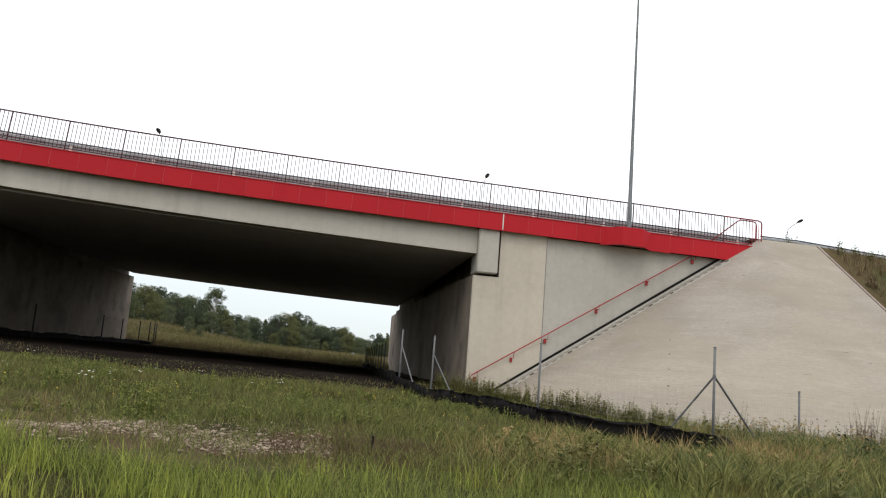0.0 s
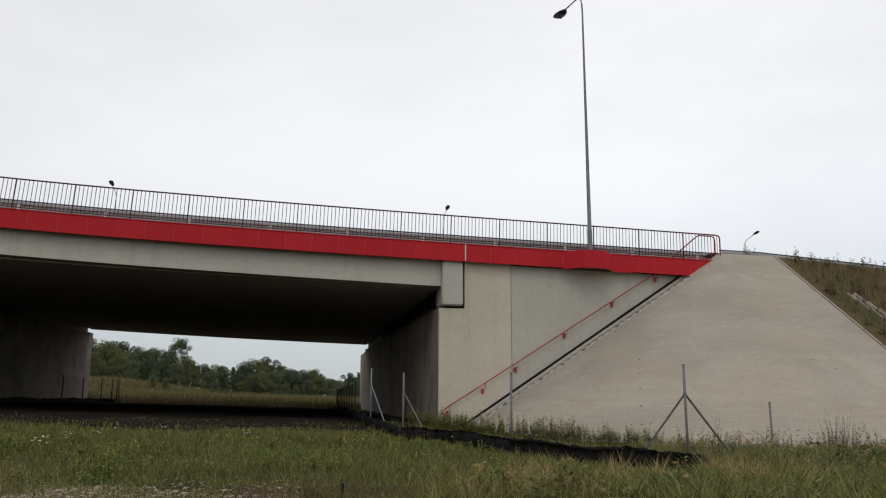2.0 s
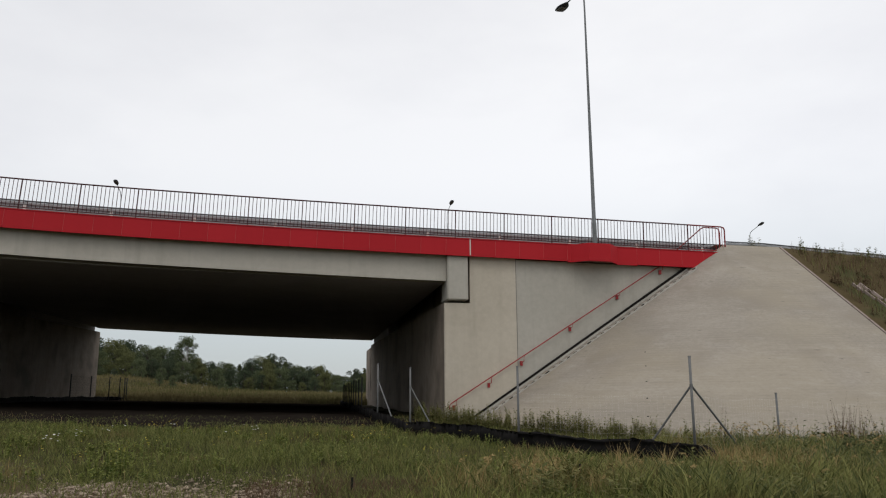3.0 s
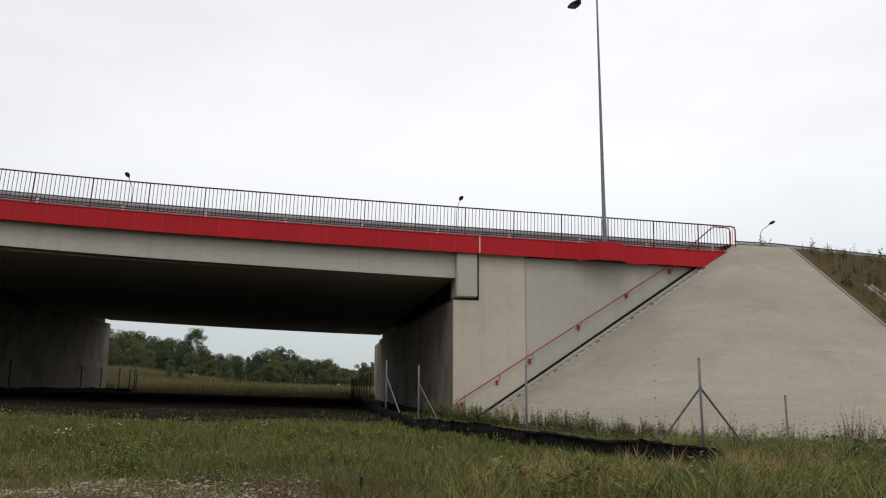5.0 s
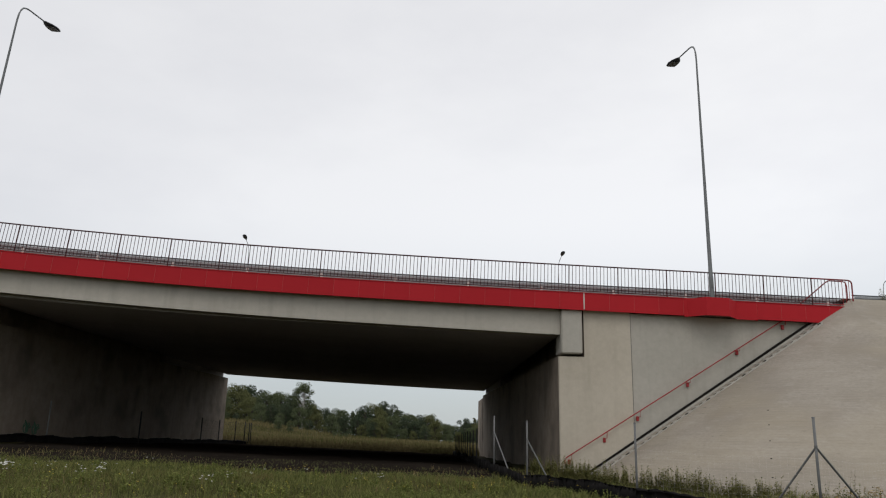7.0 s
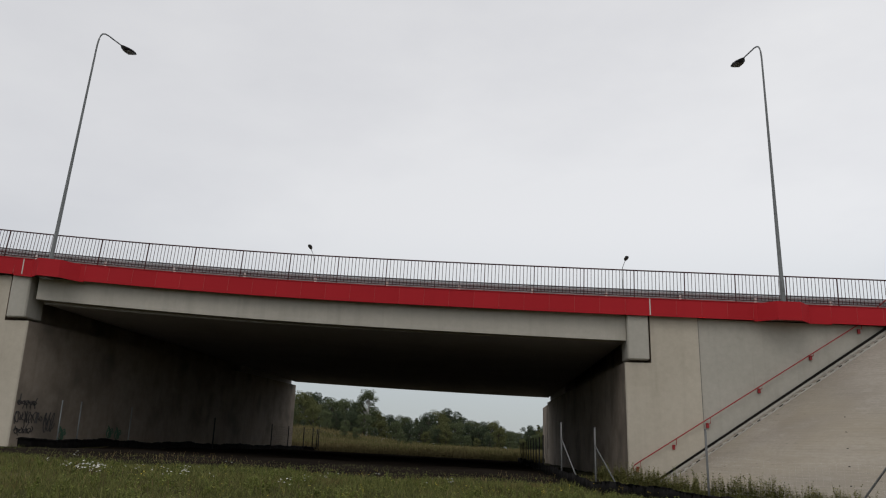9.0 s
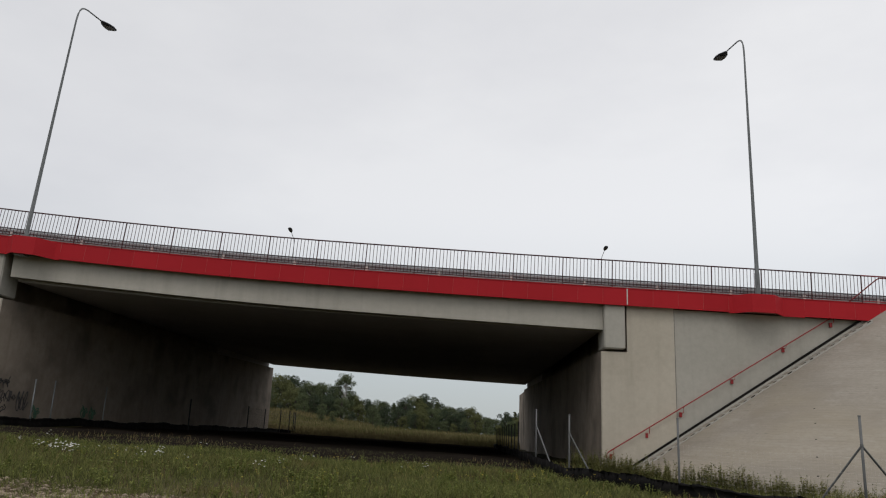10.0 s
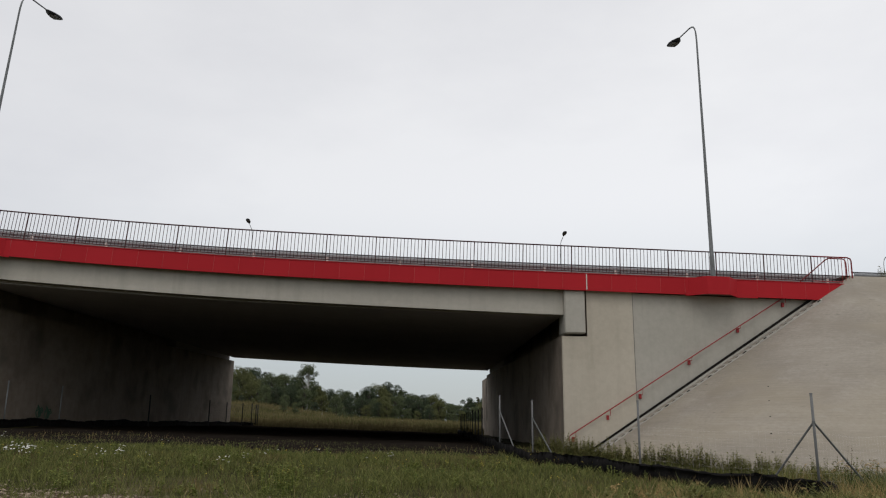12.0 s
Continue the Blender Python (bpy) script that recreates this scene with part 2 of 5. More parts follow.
M_FRESH = surface("fresh_yellow_green_blades", (0.12, 0.155, 0.025), (0.42, 0.45, 0.10), 2.0, 0.6, 0, 0.5, island=0.7, two_sided=0.35, spec=0.05)
M_REED = surface("grey_green_reed_blades", (0.034, 0.052, 0.022), (0.205, 0.225, 0.10), 2.0, 0.6, 0, 0.5, island=0.75, two_sided=0.3, spec=0.08)
M_RANK = surface("rank_mixed_grass", (0.030, 0.046, 0.016), (0.325, 0.322, 0.112), 2.0, 0.7, 0, 0.6, island=0.85, two_sided=0.3, stain=(0.26, 0.17, 0.075), stain_at=0.64, spec=0.05)
M_DRY = surface("dry_grass_blades", (0.2185, 0.1495, 0.0575), (0.5290, 0.4025, 0.1955), 2.0, 0.8, 0, 0.4, island=0.7, two_sided=0.3, spec=0.05)
M_MEADOW = surface("distant_meadow_grass", (0.092, 0.082, 0.038), (0.235, 0.192, 0.092), 0.5, 0.85, 0, 0.05, island=0.3, two_sided=0.25, stain=(0.095, 0.098, 0.036), stain_at=0.56, spec=0.05)
M_WEED = surface("weed_leaves", (0.07865, 0.09375, 0.03146), (0.2717, 0.25, 0.1001), 2.0, 0.7, 0, 0.6, island=0.7, two_sided=0.3, spec=0.05)
M_DOCK = surface("dark_weed_leaves", (0.036, 0.052, 0.022), (0.13, 0.145, 0.058), 2.0, 0.7, 0, 0.6, island=0.7, two_sided=0.3, spec=0.05)
M_BROWNWEED = surface("withered_weed", (0.08, 0.04875, 0.03), (0.176, 0.12, 0.075), 3.0, 0.85, 0, 0.6, island=0.7, two_sided=0.2, spec=0.05)
M_YELLOW = surface("yellow_petals", (0.55, 0.42, 0.03), (0.75, 0.62, 0.08), 8, 0.7, 0, 1.0, island=0.5)
M_WHITE = surface("white_petals", (0.6, 0.6, 0.52), (0.8, 0.8, 0.74), 8, 0.7, 0, 1.0, island=0.5)
M_STONE = surface("pale_gravel", (0.085, 0.06, 0.042), (0.48, 0.39, 0.29), 20, 0.9, 0.3, 2.0, island=0.7, spec=0.05)
M_DIRT = surface("sandy_dirt", (0.06, 0.0399, 0.0234), (0.125, 0.0874, 0.054), 9, 1.0, 0.6, 0.8, spec=0.05)
M_SHEET = surface("black_membrane", (0.0054, 0.0054, 0.0054), (0.0234, 0.0216, 0.0207), 5, 0.8, 0.9, 1.2, spec=0.06)
M_BARK = surface("bark", (0.05, 0.042, 0.034), (0.11, 0.095, 0.08), 6, 0.95, 0.5, 1.0)
M_BIRCH = surface("birch_bark", (0.25, 0.24, 0.22), (0.6, 0.58, 0.55), 3, 0.9, 0.3, 1.0)
M_LEAF_A = surface("leaves_mid_green", (0.0589, 0.0794, 0.0435), (0.1600, 0.1818, 0.0922), 0.5, 0.8, 0, 0.15, island=0.5, two_sided=0.15, spec=0.05)
M_LEAF_B = surface("leaves_dark_green", (0.0384, 0.0538, 0.0358), (0.1024, 0.1254, 0.0717), 0.5, 0.8, 0, 0.15, island=0.5, two_sided=0.15, spec=0.05)
M_LEAF_C = surface("leaves_olive_green", (0.0742, 0.0858, 0.0384), (0.1856, 0.1894, 0.0819), 0.5, 0.8, 0, 0.15, island=0.5, two_sided=0.15, spec=0.05)
M_GRAFFITI = surface("black_spray_paint", (0.035, 0.033, 0.033), (0.075, 0.07, 0.068), 12, 0.7, 0, 1.0)
M_GREENPAINT = surface("green_spray_paint", (0.06, 0.125, 0.08), (0.08, 0.155, 0.10), 6, 0.7, 0, 1.0)
M_OLDPOST = surface("old_dark_post", (0.035, 0.035, 0.033), (0.06, 0.06, 0.056), 10, 0.8, 0.1, 1.5)
M_DARKSTEEL = surface("dark_weathered_steel", (0.10, 0.105, 0.11), (0.17, 0.175, 0.18), 10, 0.6, 0.1, 1.5, metal=0.3)


# ---------------------------------------------------------------- builders
def link_mesh(name, bm, material, parent=None, smooth=False):
    me = bpy.data.meshes.new(name)
    bmesh.ops.recalc_face_normals(bm, faces=bm.faces)
    bm.to_mesh(me)
    bm.free()
    me.materials.append(material)
    if smooth:
        me.polygons.foreach_set("use_smooth", [True] * len(me.polygons))
    ob = new(name, me)
    ob.parent = parent
    return ob


def part(name, bm, material, parent, label="", smooth=False):
    ob = link_mesh(name, bm, material, parent, smooth)
    return tagged(ob, label) if label else ob


def piece(name, me, parent, m):
    ob = new(name, me)
    ob.parent = parent
    ob.matrix_local = m
    return ob


def thing(name, m, label, category, group="", kind=""):
    ob = new(name)
    ob.empty_display_size = 0.2
    ob.matrix_world = m
    return tagged(ob, label, category, group, kind)


def box(bm, x0, x1, y0, y1, z0, z1, bevel=0.0):
    vs = [bm.verts.new(p) for p in ((x0, y0, z0), (x1, y0, z0), (x1, y1, z0), (x0, y1, z0), (x0, y0, z1), (x1, y0, z1), (x1, y1, z1), (x0, y1, z1))]
    fs = [bm.faces.new([vs[i] for i in f]) for f in ((3, 2, 1, 0), (4, 5, 6, 7), (0, 1, 5, 4), (1, 2, 6, 5), (2, 3, 7, 6), (3, 0, 4, 7))]
    if bevel:
        es = list({e for f in fs for e in f.edges})
        bmesh.ops.bevel(bm, geom=es, offset=bevel, segments=1, affect="EDGES")
    return bm


def prism(bm, outline, axis, a, b):
    """Extrudes a closed outline of pairs along an axis from a to b."""
    def at(p, s):
        return {"x": (s, p[0], p[1]), "y": (p[0], s, p[1]), "z": (p[0], p[1], s)}[axis]
    lo = [bm.verts.new(at(p, a)) for p in outline]
    hi = [bm.verts.new(at(p, b)) for p in outline]
    k = len(outline)
    bm.faces.new(lo)
    bm.faces.new(hi[::-1])
    for i in range(k):
        bm.faces.new((lo[i], lo[(i + 1) % k], hi[(i + 1) % k], hi[i]))
    return bm


def tube(bm, pts, radii, sides=8, cap=True):
    """A round bar along points, with a radius at each."""
    pts = [Vector(p) for p in pts]
    if not isinstance(radii, (list, tuple)):
        radii = [radii] * len(pts)
    rings = []
    for i, p in enumerate(pts):
        d = (pts[min(i + 1, len(pts) - 1)] - pts[max(i - 1, 0)]).normalized()
        ref = Vector((0, 0, 1)) if abs(d.z) < 0.9 else Vector((1, 0, 0))
        u = d.cross(ref).normalized()
        v = d.cross(u)
        rings.append([bm.verts.new(p + radii[i] * (u * math.cos(2 * math.pi * k / sides) + v * math.sin(2 * math.pi * k / sides))) for k in range(sides)])
    for r, s in zip(rings, rings[1:]):
        for k in range(sides):
            bm.faces.new((r[k], r[(k + 1) % sides], s[(k + 1) % sides], s[k]))
    if cap:
        bm.faces.new(rings[0][::-1])
        bm.faces.new(rings[-1])
    return bm


def mesh_from_arrays(name, verts, faces_flat, loop_totals, material):
    me = bpy.data.meshes.new(name)
    me.vertices.add(len(verts))
    me.vertices.foreach_set("co", np.asarray(verts, dtype=np.float32).ravel())
    me.loops.add(len(faces_flat))
    me.loops.foreach_set("vertex_index", np.asarray(faces_flat, dtype=np.int32))
    lt = np.asarray(loop_totals, dtype=np.int32)
    me.polygons.add(len(lt))
    me.polygons.foreach_set("loop_start", np.concatenate([[0], np.cumsum(lt)[:-1]]).astype(np.int32))
    me.polygons.foreach_set("loop_total", lt)
    me.update(calc_edges=True)
    me.materials.append(material)
    return me


# ---------------------------------------------------------------- shape of the place
SLOPE = -0.0223
SAG = 0.0005
WEST_SAG = 0.0012
DEPTH = 40.0
SKEW_E, SKEW_W = 0.0215, 0.0535
CROSSFALL = 0.0098


def skew(x):
    """Sideways drift of the structure per metre of depth: the underpass narrows a little."""
    return SKEW_E + (SKEW_W - SKEW_E) * min(1.0, max(0.0, -x / 25.0))


def crest_drop(x):
    """Fall of the embankment crest past the paving."""
    return -0.06 * np.clip(x - 14.0, 0, 10)


def west_lift(x):
    """Extra rise of the near edge towards the west end."""
    return WEST_SAG * min(0.0, x + 11.0) ** 2


def rise(x):
    """Height of the road's gradient over its height at the expansion joint."""
    return SLOPE * min(x, 11.0) + (SAG * x * x if x < 0 else 0.0) + west_lift(x) + crest_drop(x)


def incline(x):
    return SLOPE + 2 * SAG * x + 2 * WEST_SAG * min(0.0, x + 11.0) if x < 0 else (SLOPE if x < 11 else 0.0)


def along(x, y, z):
    """Pose of a piece at x on the gradient line."""
    return Matrix.Translation((x, y, z + rise(x))) @ Matrix.Rotation(-math.atan(incline(x)), 4, "Y")


def ground_height(x, y):
    x, y = np.asarray(x, float), np.asarray(y, float)
    z = 0.15 - 0.025 * np.clip(x, -40, 15) + 0.022 * np.clip(y, -60, 0)
    z = z - 0.18 * np.exp(-((x - 4) / 5) ** 2 - ((y + 9) / 4) ** 2)
    z = z + 0.95 * np.clip((y - 44) / 90, 0, 1) + 2.5 * np.exp(-((x + 42) / 17) ** 2 - ((y - 128) / 26) ** 2)
    z = z + 0.05 * np.sin(x * 0.9 + 1.3) * np.sin(y * 0.7) + 0.03 * np.sin(x * 2.3) * np.cos(y * 1.9 + 0.5)
    return z


def gh(x, y):
    return float(ground_height(x, y))


# ---------------------------------------------------------------- ground
gx = np.concatenate([[-1500, -700, -350, -200, -140, -100, -80], np.arange(-64, 40, 0.8), [44, 60, 80, 110, 160, 260, 500, 900, 1500]])
gy = np.concatenate([[-1500, -600, -250, -120, -80, -60], np.arange(-48, 48, 0.8), np.arange(50, 150, 4), [165, 190, 240, 320, 500, 900, 1600]])
GX, GY = np.meshgrid(gx, gy)
GV = np.stack([GX.ravel(), GY.ravel(), ground_height(GX, GY).ravel()], 1)
ni, nj = len(gy), len(gx)
ii, jj = np.meshgrid(np.arange(ni - 1), np.arange(nj - 1), indexing="ij")
q0 = (ii * nj + jj).ravel()
quads = np.stack([q0, q0 + 1, q0 + 1 + nj, q0 + nj], 1)
me = mesh_from_arrays("ground", GV, quads.ravel(), np.full(len(quads), 4), M_GROUND)
me.polygons.foreach_set("use_smooth", [True] * len(me.polygons))
tagged(new("ground", me), "uneven grassy meadow ground reaching the woods", "ground", kind="structure")


def patch(name, x0, x1, y0, y1, step, material, label, lift, edge, kind="structure"):
    """A low sheet on the ground with a ragged edge."""
    xs, ys = np.arange(x0, x1 + step, step), np.arange(y0, y1 + step, step)
    bm = bmesh.new()
    grid = {}
    for a, x in enumerate(xs):
        for b, y in enumerate(ys):
            d = min(x - x0, x1 - x, y - y0, y1 - y) - edge * noise.noise(Vector((x * 0.45, y * 0.45, 3))) - edge * 0.5
            if d > -0.5 * edge:
                grid[a, b] = bm.verts.new((x, y, gh(x, y) + lift * min(1, max(-4, d / max(edge, 0.01)))))
    for (a, b), v in list(grid.items()):
        if (a + 1, b) in grid and (a, b + 1) in grid and (a + 1, b + 1) in grid:
            bm.faces.new((v, grid[a + 1, b], grid[a + 1, b + 1], grid[a, b + 1]))
    return tagged(link_mesh(name, bm, material, smooth=True), label, "ground", kind=kind)


# Bare soil sheet, painted near black for the shade under the deck.
patch("bare_soil", -24.5, -1.6, -6.6, 42.0, 0.7, M_SOIL, "bare soil under the bridge, its shade darkened into the colour", 0.04, 0.9)
patch("gravel_patch", -17.5, -6.6, -20.5, -17.3, 0.2, M_DIRT, "sandy bare patch with pale gravel in the meadow", 0.012, 0.7)

# ---------------------------------------------------------------- bridge walls
FACE_R, FACE_L = -1.03, -25.2


def abutment(name, outline, tops, label, material=M_WALL):
    """A wall block that runs under the deck; its outline in x and z goes back with the skew."""
    bm = bmesh.new()
    lo = [bm.verts.new((x, 0.3, z)) for x, z in outline]
    hi = [bm.verts.new((x + skew(outline[0][0]) * DEPTH, DEPTH, z + t)) for (x, z), t in zip(outline, tops)]
    k = len(outline)
    front = bm.faces.new(lo)
    bm.faces.new(hi[::-1])
    for i in range(k):
        bm.faces.new((lo[i], lo[(i + 1) % k], hi[(i + 1) % k], hi[i]))
    corner = [e for e in front.edges if all(abs(v.co.x - outline[0][0]) < 1e-4 for v in e.verts)]
    bmesh.ops.bevel(bm, geom=corner, offset=0.045, segments=1, affect="EDGES")
    ob = link_mesh(name, bm, material)
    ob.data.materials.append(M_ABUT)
    # All but front and back faces: under-deck shade put into the colour.
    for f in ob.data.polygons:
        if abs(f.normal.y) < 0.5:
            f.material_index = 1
    return tagged(ob, label, "wall", kind="structure")


abutment("wall_east_abutment", [(FACE_R, -1.5), (1.885, -1.5), (1.885, 6.47), (0.0, 6.49), (0.0, 4.62), (FACE_R, 4.62)],
         [0, 0, -0.1, -0.1, 0.85, 0.85], "warm grey cast concrete bridge abutment with a bearing notch")
LR = rise(-25.6) - 0.02
abutment("wall_west_abutment", [(FACE_L, -1.5), (FACE_L, 4.62 + LR), (-26.2, 4.62 + LR), (-26.2, 6.49 + LR), (-29.0, 6.49 + LR), (-29.0, -1.5)],
         [0, 0.95 - west_lift(-25.6), 0.95 - west_lift(-25.6), -0.1, -0.1, 0], "warm grey cast concrete bridge abutment with spray paint low down")

bm = bmesh.new()
prism(bm, [(FACE_R + SKEW_E * 40 + 0.03, 40.02), (FACE_R + SKEW_E * 45.5 + 0.03, 45.5), (FACE_R + SKEW_E * 45.5 + 0.63, 45.5), (FACE_R + SKEW_E * 40 + 0.63, 40.02)], "z", -1.5, 5.25)
tagged(link_mesh("wall_far_wing", bm, M_ABUT), "pale cast concrete wing wall beyond the underpass", "wall", kind="structure")
bm = bmesh.new()
prism(bm, [(1.905, -1.5), (11.6, -1.5), (11.6, 6.45 + rise(11.6)), (1.905, 6.45 + rise(1.905))], "y", 0.335, 0.95)
tagged(link_mesh("wall_east_wing", bm, M_WING), "grey cast concrete wing wall behind the stairs", "wall", kind="structure")
bm = bmesh.new()
prism(bm, [(-29.02, -1.5), (-60, -1.5), (-60, 6.4 + rise(-60)), (-45, 6.4 + rise(-45)), (-29.02, 6.4 + rise(-29))], "y", 0.335, 0.95)
tagged(link_mesh("wall_west_wing", bm, M_WING), "grey cast concrete wing wall", "wall", kind="structure")

bm = bmesh.new()
box(bm, 1.884, 1.912, 0.31, 0.5, -0.5, 6.44)
tagged(link_mesh("trim", bm, surface("joint_mortar", (0.16, 0.15, 0.14), (0.22, 0.21, 0.195), 9, 0.95)), "dark mortar joint between abutment and wing wall", "joint", kind="structure")

# thin shadowed formwork joints on the wing wall
for jx in (3.95, 6.1, 8.3):
    bm = bmesh.new()
    box(bm, jx - 0.006, jx + 0.006, 0.329, 0.34, 0, 6.35)
    tagged(link_mesh("trim", bm, M_WING), "fine raised formwork seam on the wing wall", "seam", kind="structure")


# ---------------------------------------------------------------- deck
def swept(x0, x1, step, section):
    """A closed y-z section carried along the gradient from x0 to x1, skewed with its depth."""
    bm = bmesh.new()
    count = max(1, round((x1 - x0) / step))
    rings = []
    for i in range(count + 1):
        x = x0 + (x1 - x0) * i / count
        rings.append([bm.verts.new((x + (skew(x) * max(0, y - 1) if x < 0 else 0), y, z + rise(x) - west_lift(x) * min(1.0, max(0.0, y - 1) / 38) + CROSSFALL * max(0, y - 1))) for y, z in section])
    k = len(section)
    for r, s in zip(rings, rings[1:]):
        for a in range(k):
            bm.faces.new((r[a], r[(a + 1) % k], s[(a + 1) % k], s[a]))
    bm.faces.new(rings[0][::-1])
    bm.faces.new(rings[-1])
    return bm


deck = thing("bridge_deck", pose(0, 0, 0), "pale concrete road bridge deck with a dark underside", "bridge", kind="structure")
bm = swept(FACE_L + 0.12, -0.93, 1.0, [(0.38, 5.47), (0.38, 6.49), (0.98, 6.49), (0.98, 5.47)])
for v in bm.verts:
    if v.co.z - rise(v.co.x) < 6:
        v.co.z += 0.075 * min(1.2, max(0.0, -(v.co.x + 2) / 16))
part("edge_girder", bm, M_GIRDER, deck, "pale smooth concrete edge girder")
part("underside", swept(FACE_L + 0.12, -0.93, 1.0, [(0.99, 5.475), (0.99, 6.45), (39.0, 6.45), (39.0, 5.475)]), M_DECK, deck, "dark concrete deck underside")
part("far_girder", swept(FACE_L + 0.12, -0.93, 1.0, [(39.01, 5.47), (39.01, 6.49), (39.6, 6.49), (39.6, 5.47)]), M_GIRDER, deck)
part("top_slab", swept(-60, 11.3, 1.0, [(0.16, 6.53), (0.16, 7.02), (39.8, 7.02), (39.8, 6.53)]), M_GIRDER, deck)
bm = bmesh.new()
box(bm, -0.925, -0.085, 0.15, 1.4, 4.72, 6.5, 0.05)
part("bearing_block", bm, M_WING, deck, "squared concrete end block over the bearing shelf")
bm = bmesh.new()
box(bm, -26.1, -25.3, 0.15, 1.4, 4.74 + LR, 6.5 + LR, 0.05)
part("bearing_block", bm, M_WING, deck, "squared concrete end block over the bearing shelf")
# added blocks that shut out light at the far end of the bearing gaps
for bx, bz, fall in ((-0.42, 0.0, 0.0), (-25.85, LR, west_lift(-25.6))):
    bm = bmesh.new()
    prism(bm, [(bx - 0.36, 4.8 + bz), (bx + 0.36, 4.8 + bz), (bx + 0.36, 6.5 + bz), (bx - 0.36, 6.5 + bz)], "y", 26.0, 39.5)
    for v in bm.verts:
        v.co.z += (0.0205 * v.co.y if v.co.z < 6 + bz else 0.004 * v.co.y) - fall * v.co.y / 40
        v.co.x += skew(bx) * v.co.y
    part("cross_beam", bm, M_DECK, deck)
part("carriageway", swept(-60, 11.3, 1.0, [(1.3, 7.03), (1.3, 7.06), (39.2, 7.06), (39.2, 7.03)]), M_ASPHALT, deck, "dark asphalt carriageway")

# ---------------------------------------------------------------- red cornice of one-metre panels
cornice = thing("cornice", pose(0, 0, 0), "red panel cornice along the edge of the bridge", "cornice", kind="structure")
bm = bmesh.new()
box(bm, -0.4962, 0.4962, 0.0, 0.05, -0.365, 0.32, 0.006)
plate_mesh = bpy.data.meshes.new("cornice_panel")
bmesh.ops.recalc_face_normals(bm, faces=bm.faces)
bm.to_mesh(plate_mesh)
bm.free()
plate_mesh.materials.append(M_RED)
BULGES = ((4.15, 6.15), (-25.2, -23.2))
for k in range(-45, 11):
    xc = k + 0.5
    if any(a - 0.4 < xc < b + 0.4 for a, b in BULGES):
        continue
    piece("cornice_panel", plate_mesh, cornice, along(xc, 0, 6.8))
for a, b in BULGES:
    xs = [(a, 0.0), (a + 0.55, -0.6), (b - 0.55, -0.6), (b, 0.0)]
    first = min(k for k in range(-45, 11) if a - 0.4 < k + 0.5 < b + 0.4)
    last = max(k for k in range(-45, 11) if a - 0.4 < k + 0.5 < b + 0.4) + 1
    run = [(first + 0.004, 0.0)] + [p for p in xs if p[0] > first + 0.05] + [(last - 0.004, 0.0)]
    for (px, py), (qx, qy) in zip(run, run[1:]):
        if qx - px < 0.06:
            continue
        bm = bmesh.new()
        outline = [(px, py), (qx, qy), (qx, qy + 0.06), (px, py + 0.06)]
        prism(bm, outline, "z", 6.40, 7.12)
        for v in bm.verts:
            v.co.z += rise(v.co.x)
        part("cornice_panel", bm, M_RED, cornice)
    bm = bmesh.new()
    plan = [(a + 0.02, 0.07), (a + 0.57, -0.53), (b - 0.57, -0.53), (b - 0.02, 0.07), (b - 0.02, 0.3), (a + 0.02, 0.3)]
    prism(bm, plan, "z", 6.66, 7.10)
    for v in bm.verts:
        v.co.z += rise(v.co.x)
    part("lamp_bracket", bm, M_WING, cornice, "grey concrete bracket under the lamp column")
part("backing", swept(-45, 10.9, 1.0, [(0.005, 6.5), (0.005, 7.1), (0.155, 7.1), (0.155, 6.5)]), M_SEAM, cornice)
part("coping", swept(-45, 10.9, 1.0, [(-0.02, 7.122), (-0.02, 7.15), (0.5, 7.15), (0.5, 7.122)]), M_RED, cornice)
for jx in (-0.03, -25.63):
    bm = bmesh.new()
    box(bm, jx - 0.022, jx + 0.022, -0.012, 0.03, 6.47 + rise(jx), 7.16 + rise(jx))
    part("joint_seal", bm, M_SEAL, cornice, "pale rubber expansion joint strip")


# ---------------------------------------------------------------- parapet railing, panel by panel
def railing_panel():
    t = thing("parapet_railing", along(-5.6, 0.15, 7.15), "red steel parapet railing with thin upright bars, coloured dark as if backlit", "railing", "parapet railing panels")
    for y, z, r in ((0, 1.14, 0.028), (0, 0.10, 0.02)):
        bm = bmesh.new()
        tube(bm, [(-1.0, y, z), (1.0, y, z)], r, 6)
        part("rail", bm, M_REDPAINT, t)
    bm = bmesh.new()
    box(bm, 0.983, 1.017, -0.025, 0.025, 0, 1.13)
    part("post", bm, M_REDPAINT, t)
    bm = bmesh.new()
    box(bm, 0.92, 1.08, -0.07, 0.07, -0.005, 0.015)
    part("foot_plate", bm, M_ZINC, t)
    bm = bmesh.new()
    tube(bm, [(0, 0, 0.1), (0, 0, 1.13)], 0.0125, 5)
    bar = bpy.data.meshes.new("bar")
    bm.to_mesh(bar)
    bm.free()
    bar.materials.append(M_REDPAINT)
    for k in range(1, 14):
        piece("bar", bar, t, Matrix.Translation((-1 + k * 2 / 14, 0, 0)))
    return t


panel = railing_panel()
for k in range(-19, 8):
    xc = -5.6 + 2 * k
    if k and xc < 10.2:
        copy_thing(panel, along(xc, 0.15, 7.15))
end = thing("railing_end", along(10.4, 0.15, 7.15), "bright red rounded end of the parapet railing", "railing")
bm = bmesh.new()
tube(bm, [(-1.0, 0, 1.14), (0.55, 0, 1.14), (0.66, 0, 1.1), (0.7, 0, 1.0), (0.7, 0, 0.0)], 0.03, 8)
part("end_hoop", bm, M_HOOP, end)
